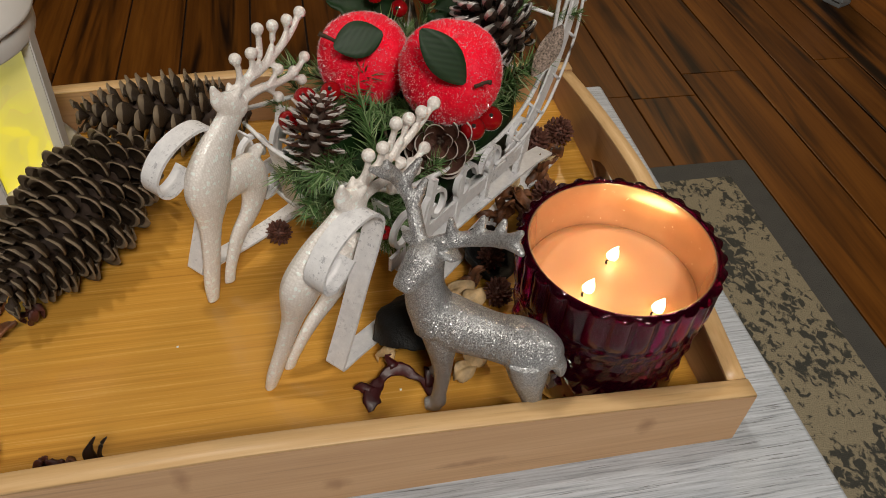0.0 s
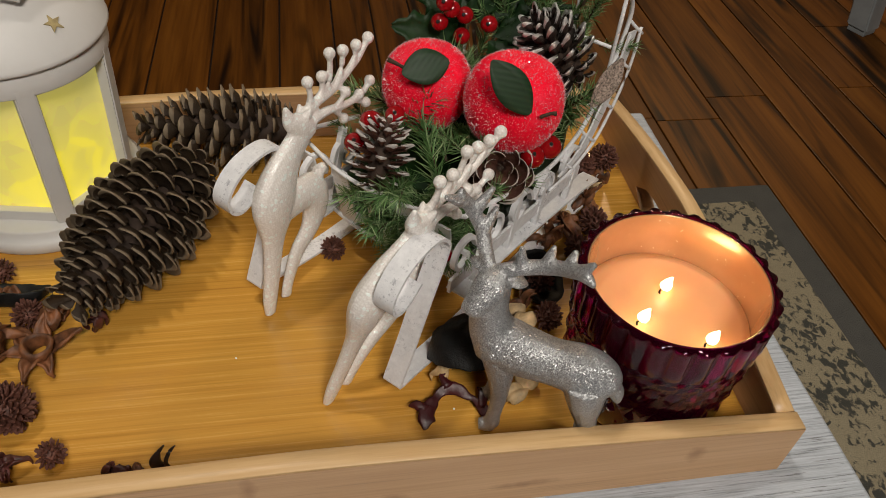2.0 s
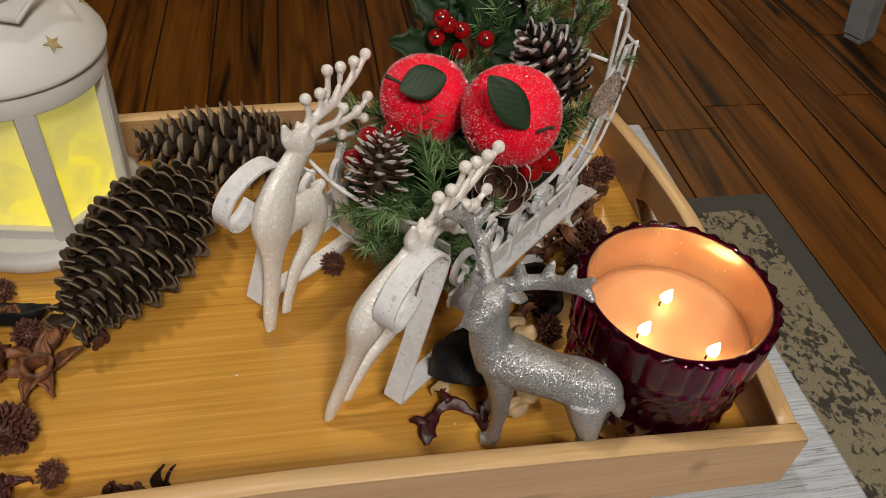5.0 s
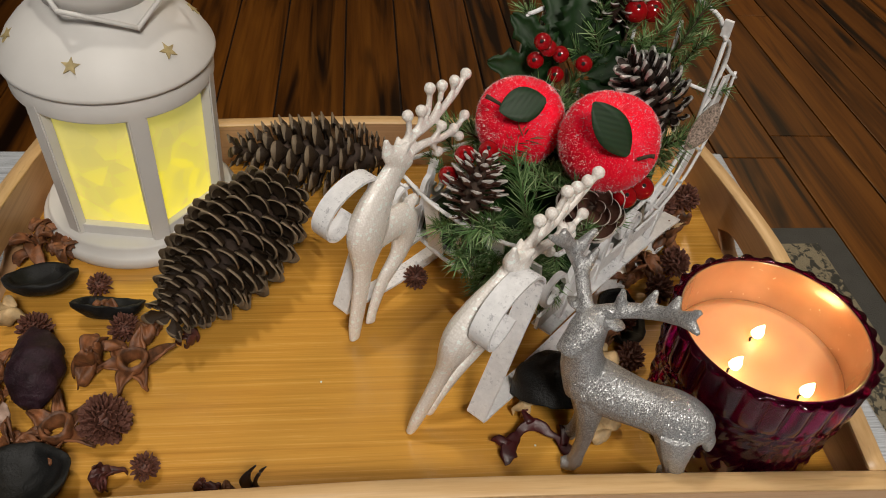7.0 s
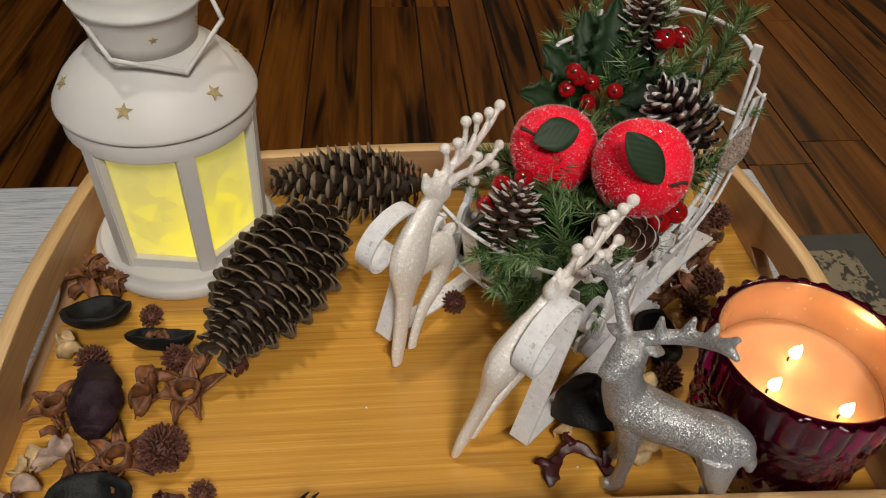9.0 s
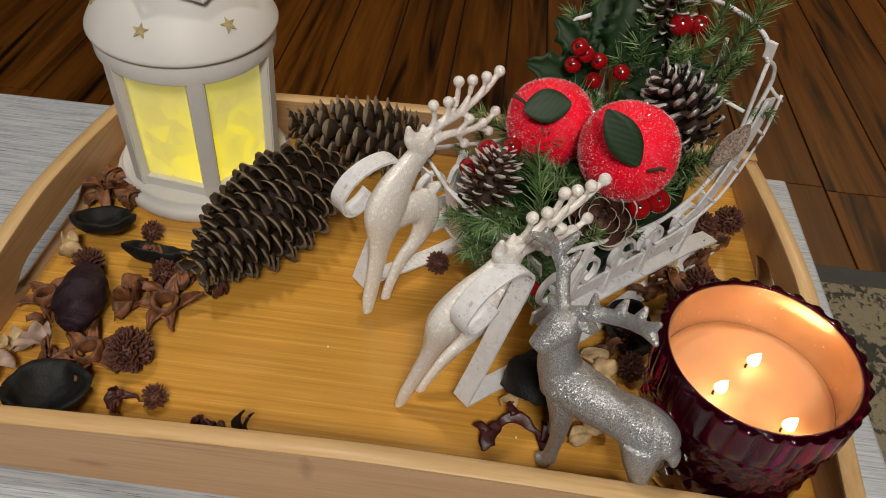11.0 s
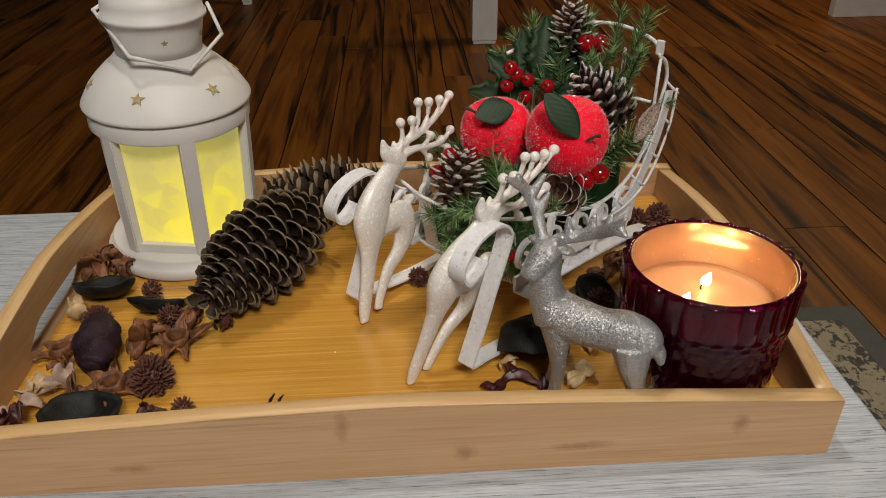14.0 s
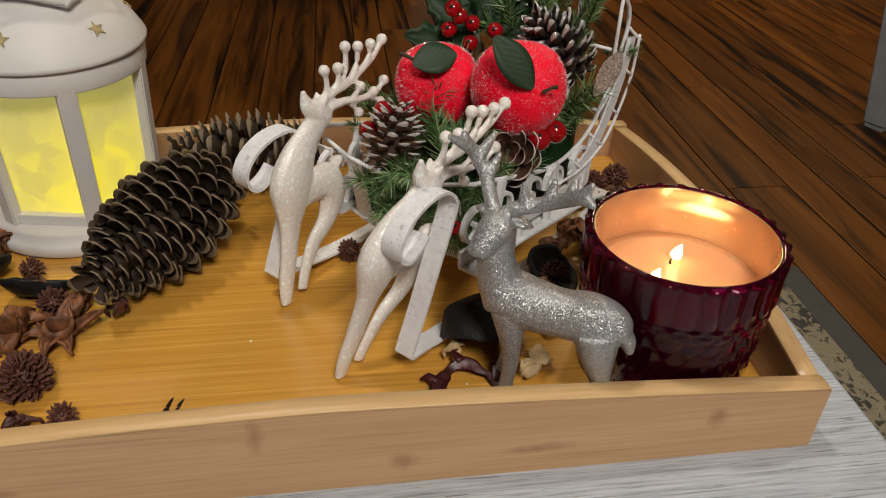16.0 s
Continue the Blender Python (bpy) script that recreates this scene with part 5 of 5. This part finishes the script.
# ---- dried flowers, fruit and pods ----
def sheet(bm, f, ns=10, nt=6, thick=0.0007):
    """A thin curled skin from f(s, t), closed at its edges."""
    top = [[Vector(f(i / ns, j / nt)) for j in range(nt + 1)] for i in range(ns + 1)]
    lay = []
    for side in (0.5, -0.5):
        rows = []
        for i in range(ns + 1):
            row = []
            for j in range(nt + 1):
                a = top[min(i + 1, ns)][j] - top[max(i - 1, 0)][j]
                b = top[i][min(j + 1, nt)] - top[i][max(j - 1, 0)]
                n = a.cross(b)
                n = n.normalized() if n.length > 1e-12 else Vector((0, 0, 1))
                row.append(bm.verts.new(top[i][j] + n * thick * side))
            rows.append(row)
        lay.append(rows)
    for k2, rows in enumerate(lay):
        for i in range(ns):
            for j in range(nt):
                q = (rows[i][j], rows[i + 1][j], rows[i + 1][j + 1], rows[i][j + 1])
                bm.faces.new(q if k2 == 0 else q[::-1])
    edge = [(i, 0) for i in range(ns)] + [(ns, j) for j in range(nt)] + [(i, nt) for i in range(ns, 0, -1)] + [(0, j) for j in range(nt, 0, -1)]
    for a, b in zip(edge, edge[1:] + edge[:1]):
        bm.faces.new((lay[0][a[0]][a[1]], lay[1][a[0]][a[1]], lay[1][b[0]][b[1]], lay[0][b[0]][b[1]]))
    return bm


def curl(rng, length, width, roll, lift):
    """One dried petal: rises, rolls over and flares."""
    a0 = rng.uniform(0, 6.28)
    cup = rng.uniform(-0.9, 1.1)
    tw = rng.uniform(-0.8, 0.8)
    ph = rng.uniform(0, 6)
    def f(s, t):
        w = width * (0.35 + 0.9 * math.sin(math.pi * min(1, 0.12 + 0.8 * s))) * (t - 0.5)
        ang = lift - roll * s
        x = length * (math.sin(lift) - math.sin(ang)) / roll if abs(roll) > 0.05 else length * s
        z = length * (math.cos(ang) - math.cos(lift)) / roll if abs(roll) > 0.05 else 0
        z += cup * (t - 0.5) ** 2 * width * 2.2 + 0.0012 * math.sin(9 * s + 7 * t + ph)
        y = w + tw * s * s * length * 0.5
        c, sn = math.cos(a0), math.sin(a0)
        return (x * c - y * sn, x * sn + y * c, z)
    return f


def sit(ob, lift=0.0003):
    """Let a part's lowest point touch its thing's base."""
    low = min((ob.matrix_basis @ v.co).z for v in ob.data.vertices)
    ob.location.z += lift - low


def dried_flower(x, y, size, mat, seed, petals=6, label="curled dried brown flower on the tray", high=1.0):
    rng = random.Random(seed)
    t = thing("dried_flower", label, "dried flower", pose(x, y, 0), "potpourri")
    for i in range(petals + (2 if petals > 3 else 0)):
        bm = sheet(bmesh.new(), curl(rng, size * rng.uniform(0.9, 1.5), size * (rng.uniform(0.28, 0.5) if petals > 2 else rng.uniform(0.6, 0.9)), rng.uniform(1.6, 4.6) * rng.choice((1, 1, -0.7)), rng.uniform(0.4, 1.5)), 14, 6, 0.0007)
        crumple(bm, size * 0.06, size * 0.45, seed + i)
        ob = part("petal", bm, mat, t, at=pose(rng.uniform(-0.2, 0.2) * size, rng.uniform(-0.2, 0.2) * size, rng.uniform(0.0, 0.25) * size * high))
        sit(ob, rng.uniform(0.0002, 0.0025))
    return t


def husk(x, y, size, seed, turn=0.0, arms=6):
    """A dried star husk: a hollow ring with thick arms that flare and curl."""
    rng = random.Random(seed)
    t = thing("dried_husk", "thick brown star-shaped dried husk with a hollow middle", "dried husk", pose(x, y, 0, 0, 0, turn), "potpourri")
    bm = lathe(bmesh.new(), [(0.30, 0.10), (0.46, 0.05), (0.58, 0.30), (0.56, 0.62), (0.46, 0.74), (0.38, 0.60), (0.34, 0.34)], 22, True)
    for v in bm.verts:
        v.co *= size
    crumple(bm, size * 0.12, size * 0.5, seed)
    sit(part("ring", bm, M_DRIED, t))
    for i in range(arms):
        a = 2 * math.pi * i / arms + rng.uniform(-0.25, 0.25)
        long, wide, up = size * rng.uniform(0.85, 1.25), size * rng.uniform(0.55, 0.8), rng.uniform(-0.25, 0.7)

        def f(q, w, a=a, long=long, wide=wide, up=up):
            h = wide * (0.9 - 0.95 * q ** 1.6) * (w - 0.5)
            d = size * 0.42 + long * q
            z = size * (0.34 + up * q * q + 0.25 * math.sin(3.0 * q)) + wide * 1.6 * (w - 0.5) ** 2 * (1 - 0.5 * q)
            return (d * math.cos(a) - h * math.sin(a), d * math.sin(a) + h * math.cos(a), z)

        bm = sheet(bmesh.new(), f, 10, 6, 0.0012)
        crumple(bm, size * 0.10, size * 0.4, seed + 3 * i)
        sit(part("arm", bm, M_DRIED, t), size * rng.uniform(0.02, 0.14))


husk(-0.1220, 0.1040, 0.0146, 5, 12)
husk(-0.1500, 0.0640, 0.0140, 9, 40)
husk(-0.1920, 0.1000, 0.0116, 14, 5, 5)
MINI = scale_mesh("scale", 0.80, 2.6, (M_MINICONE, M_MINICONE), 0.05, 0.05, 0.85, 0.8)


def mini_cone(x, y, r, seed, count=60, tilt=20, z=0.0):
    rng = random.Random(seed)
    t = thing("small_cone", "tiny reddish-brown dried alder cone", "small cone", pose(x, y, z + r * 0.86), "potpourri")
    bm = bmesh.new()
    ball(bm, (0, 0, 0), r * 0.62, (1, 1, 0.95), 10, 8)
    part("core", bm, M_MINICONE, t)
    count = int(count * 1.7)
    for i in range(count):
        zz = 1 - 2 * (i + 0.5) / count
        a = i * 2.39996
        d = Vector((math.cos(a) * math.sqrt(1 - zz * zz), math.sin(a) * math.sqrt(1 - zz * zz), zz))
        if d.z < -0.75:
            continue
        s = new("scale", MINI)
        s.parent = t
        s.matrix_basis = Matrix.Translation(d * r * 0.55) @ frame_from(d + Vector((rng.uniform(-0.2, 0.2), rng.uniform(-0.2, 0.2), 0.25)), (rng.uniform(-1, 1), rng.uniform(-1, 1), 1.2)) @ Matrix.Diagonal((r * rng.uniform(0.42, 0.58), r * 0.34, r * 0.36, 1))


def pod_bowl(x, y, r, at_turn, depth, label, seed, oval=1.0):
    """A hollow half seed pod: an irregular thick bowl."""
    t = thing("seed_pod", label, "seed pod", pose(x, y, 0), "potpourri")
    prof = [(0.0, -depth), (0.55, -depth * 0.86), (0.88, -depth * 0.45), (1.0, 0.0), (0.97, 0.06), (0.84, 0.02), (0.70, -depth * 0.30), (0.40, -depth * 0.55), (0.0, -depth * 0.62)]
    bm = lathe(bmesh.new(), [(q[0] * r, q[1] * r) for q in spline([(a, b, 0) for a, b in prof], 3)], 40)
    for v in bm.verts:
        v.co.x *= oval
    crumple(bm, r * 0.16, r * 0.8, seed)
    crumple(bm, r * 0.04, r * 0.25, seed + 3)
    ob = part("shell", bm, M_POD, t, at=at_turn)
    sit(ob)
    return t


pod_bowl(-0.184, 0.163, 0.0172, pose(0, 0, 0, -22, 0, 4), 0.70, "black hollow half seed pod lying open", 1.3, oval=1.15)
pod_bowl(-0.155, 0.0335, 0.0200, pose(0, 0, 0, -14, 4, 0), 0.66, "large black hollow seed pod lying open", 2.1, oval=1.08)
pod_bowl(0.150, 0.124, 0.0170, pose(0, 0, 0, 30, 10, 40), 0.75, "black cupped seed pod beneath the sleigh", 3.7)
pod_bowl(0.098, 0.073, 0.0215, pose(0, 0, 0, 152, 10, 10), 0.95, "black domed seed pod lying upside down", 4.4, oval=1.05)
pod_bowl(-0.142, 0.143, 0.0122, pose(0, 0, 0, -34, 8, 6), 0.75, "black split seed pod with a brown inside", 5.2, oval=1.6)
dried_flower(-0.146, 0.145, 0.008, M_DRIED, 77, 2, "curled brown pod lining")


def dried_fig():
    t = thing("dried_fruit", "dark purple wrinkled dried fruit lying on the tray", "dried fruit", pose(-0.167, 0.097, 0), "potpourri")
    bm = tube(bmesh.new(), [(-0.007, 0.022, 0.010, 0.004), (-0.005, 0.017, 0.0115, 0.0085), (0.0, 0.004, 0.0125, 0.0130), (0.002, -0.009, 0.0125, 0.0128), (0.003, -0.019, 0.0105, 0.0085), (0.003, -0.024, 0.009, 0.003)], 26, 7)
    crumple(bm, 0.0022, 0.008, 2.0)
    crumple(bm, 0.0007, 0.0025, 5.0)
    sit(part("body", bm, M_FIG, t))


dried_fig()
for x, y, r, n in ((-0.126, 0.065, 0.0125, 90), (-0.1035, 0.041, 0.0068, 44), (-0.153, 0.162, 0.0072, 44), (-0.178, 0.127, 0.0095, 60), (0.032, 0.164, 0.0075, 50), (0.149, 0.098, 0.0085, 54), (0.198, 0.172, 0.0100, 60), (0.226, 0.236, 0.0105, 60), (0.205, 0.226, 0.0110, 60), (0.1505, 0.1225, 0.0080, 44), (-0.131, 0.127, 0.0085, 50), (0.182, 0.150, 0.0090, 50)):
    mini_cone(x, y, r, int(1000 * (x + 1)), n, z=0.004 if abs(x - 0.1505) < 1e-4 else 0.0)
for k2, (x, y, s, mat, n) in enumerate(((-0.146, 0.108, 0.017, M_DRIED, 6), (-0.116, 0.122, 0.014, M_DRIED, 5), (-0.166, 0.058, 0.014, M_DRIED, 4),
                                        (-0.196, 0.197, 0.018, M_DRIED, 8), (-0.176, 0.190, 0.015, M_DRIED, 6), (-0.096, 0.118, 0.011, M_DRIEDDARK, 3), (-0.184, 0.083, 0.012, M_DRIED, 3), (-0.122, 0.036, 0.011, M_DRIEDDARK, 5), (-0.076, 0.0275, 0.008, M_DRIEDDARK, 4), (-0.064, 0.0265, 0.006, M_DRIED, 2),
                                        (-0.193, 0.033, 0.014, M_DRIEDDARK, 4), (0.180, 0.176, 0.015, M_DRIED, 5), (0.166, 0.160, 0.014, M_DRIED, 4), (0.138, 0.110, 0.012, M_DRIED, 4), (0.205, 0.198, 0.013, M_DRIED, 4), (0.216, 0.214, 0.013, M_DRIED, 4))):
    dried_flower(x, y, s, mat, 43 + k2, n)
for k2, (x, y, s, mat) in enumerate(((-0.195, 0.141, 0.013, M_CREAM), (-0.191, 0.060, 0.014, M_CREAM), (-0.178, 0.070, 0.013, M_PALEPINK), (-0.196, 0.047, 0.013, M_PALEPINK), (0.124, 0.055, 0.013, M_CREAM), (0.132, 0.098, 0.014, M_CREAM), (0.085, 0.066, 0.010, M_CREAM), (0.140, 0.088, 0.011, M_CREAM), (0.178, 0.186, 0.012, M_CREAM), (0.210, 0.206, 0.012, M_CREAM))):
    dried_flower(x, y, s, mat, 90 + k2, 2, "pale cream dried petal on the tray")


def maroon_curl():
    t = thing("dried_peel", "glossy maroon curled dried peel arching on the tray", "dried peel", pose(0.088, 0.045, 0), "potpourri")
    bm = tube(bmesh.new(), [(-0.018, -0.009, 0.0015, 0.0006), (-0.017, -0.003, 0.004, 0.0044), (-0.014, 0.003, 0.0060, 0.0042), (-0.009, 0.008, 0.0080, 0.0024), (-0.002, 0.011, 0.0095, 0.0046), (0.006, 0.007, 0.0080, 0.0026), (0.012, 0.001, 0.0050, 0.0022), (0.016, -0.004, 0.0030, 0.0036), (0.019, -0.007, 0.0012, 0.0006)], 9, 5, 0.22, (0.0, -0.75, 0.65))
    crumple(bm, 0.0014, 0.006, 3.1)
    tube(bm, [(-0.003, 0.012, 0.010, 0.003), (-0.006, 0.017, 0.013, 0.0015), (-0.004, 0.018, 0.015, 0.0004)], 7, 3)
    tube(bm, [(-0.016, 0.001, 0.006, 0.0030), (-0.021, 0.004, 0.0075, 0.0026), (-0.024, 0.004, 0.0060, 0.0003)], 7, 3, 0.3, (0, -0.7, 0.7))
    tube(bm, [(0.013, 0.000, 0.005, 0.0026), (0.014, 0.006, 0.0085, 0.0024), (0.012, 0.010, 0.0100, 0.0003)], 7, 3, 0.3, (0, -0.7, 0.7))
    crumple(bm, 0.0008, 0.003, 7.7)
    for v in bm.verts:
        v.co.z *= 0.72
    sit(part("peel", bm, M_MAROON, t), 0.0002)


maroon_curl()


def black_sprig():
    t = thing("dried_twig", "black dried stem with two upright prongs", "dried stem", pose(-0.0505, 0.0275, 0), "potpourri")
    bm = tube(bmesh.new(), [(-0.006, -0.002, 0.0015, 0.0007), (0.0, 0.0, 0.0022, 0.0018), (0.006, 0.0, 0.0014, 0.0008)], 7, 4)
    tube(bm, [(-0.001, 0.0, 0.002, 0.0022), (-0.004, 0.001, 0.009, 0.0026), (-0.002, 0.001, 0.016, 0.0011), (0.0015, 0.0, 0.0225, 0.0004)], 8, 4)
    tube(bm, [(0.001, 0.0, 0.002, 0.0016), (0.000, 0.0, 0.010, 0.0009), (0.003, 0.0, 0.018, 0.0008), (0.0055, 0.0, 0.0215, 0.0003)], 7, 4)
    for v in bm.verts:
        v.co = (v.co.x * 1.15, v.co.y * 0.9, v.co.z * 1.15)
    sit(part("stem", bm, M_SPRIG, t))


black_sprig()


# ---- floor planks ----
def planks():
    rng = random.Random(9)
    x, meshes = -2.55, {}
    while x < 2.5:
        w = rng.choice((0.085, 0.11, 0.13))
        y = -2.5 + rng.uniform(-1.5, 0)
        while y < 4.2:
            ln = rng.choice((1.2, 1.8, 2.4))
            y0, y1 = max(y, -2.58), min(y + ln, 4.18)
            if y1 - y0 > 0.02:
                key = (w, round(y1 - y0, 2))
                if key not in meshes:
                    bm = box(bmesh.new(), (0.0016, 0.0008, -0.0055), (w - 0.0016, y1 - y0 - 0.0008, 0.0), 0.0016)
                    me = bpy.data.meshes.new("plank")
                    bm.to_mesh(me)
                    bm.free()
                    me.materials.append(M_PLANK)
                    meshes[key] = me
                ob = new("plank", meshes[key])
                ob.parent = FLOOR
                ob.matrix_basis = pose(x, y0, FLOOR_Z)
            y += ln
        x += w


planks()
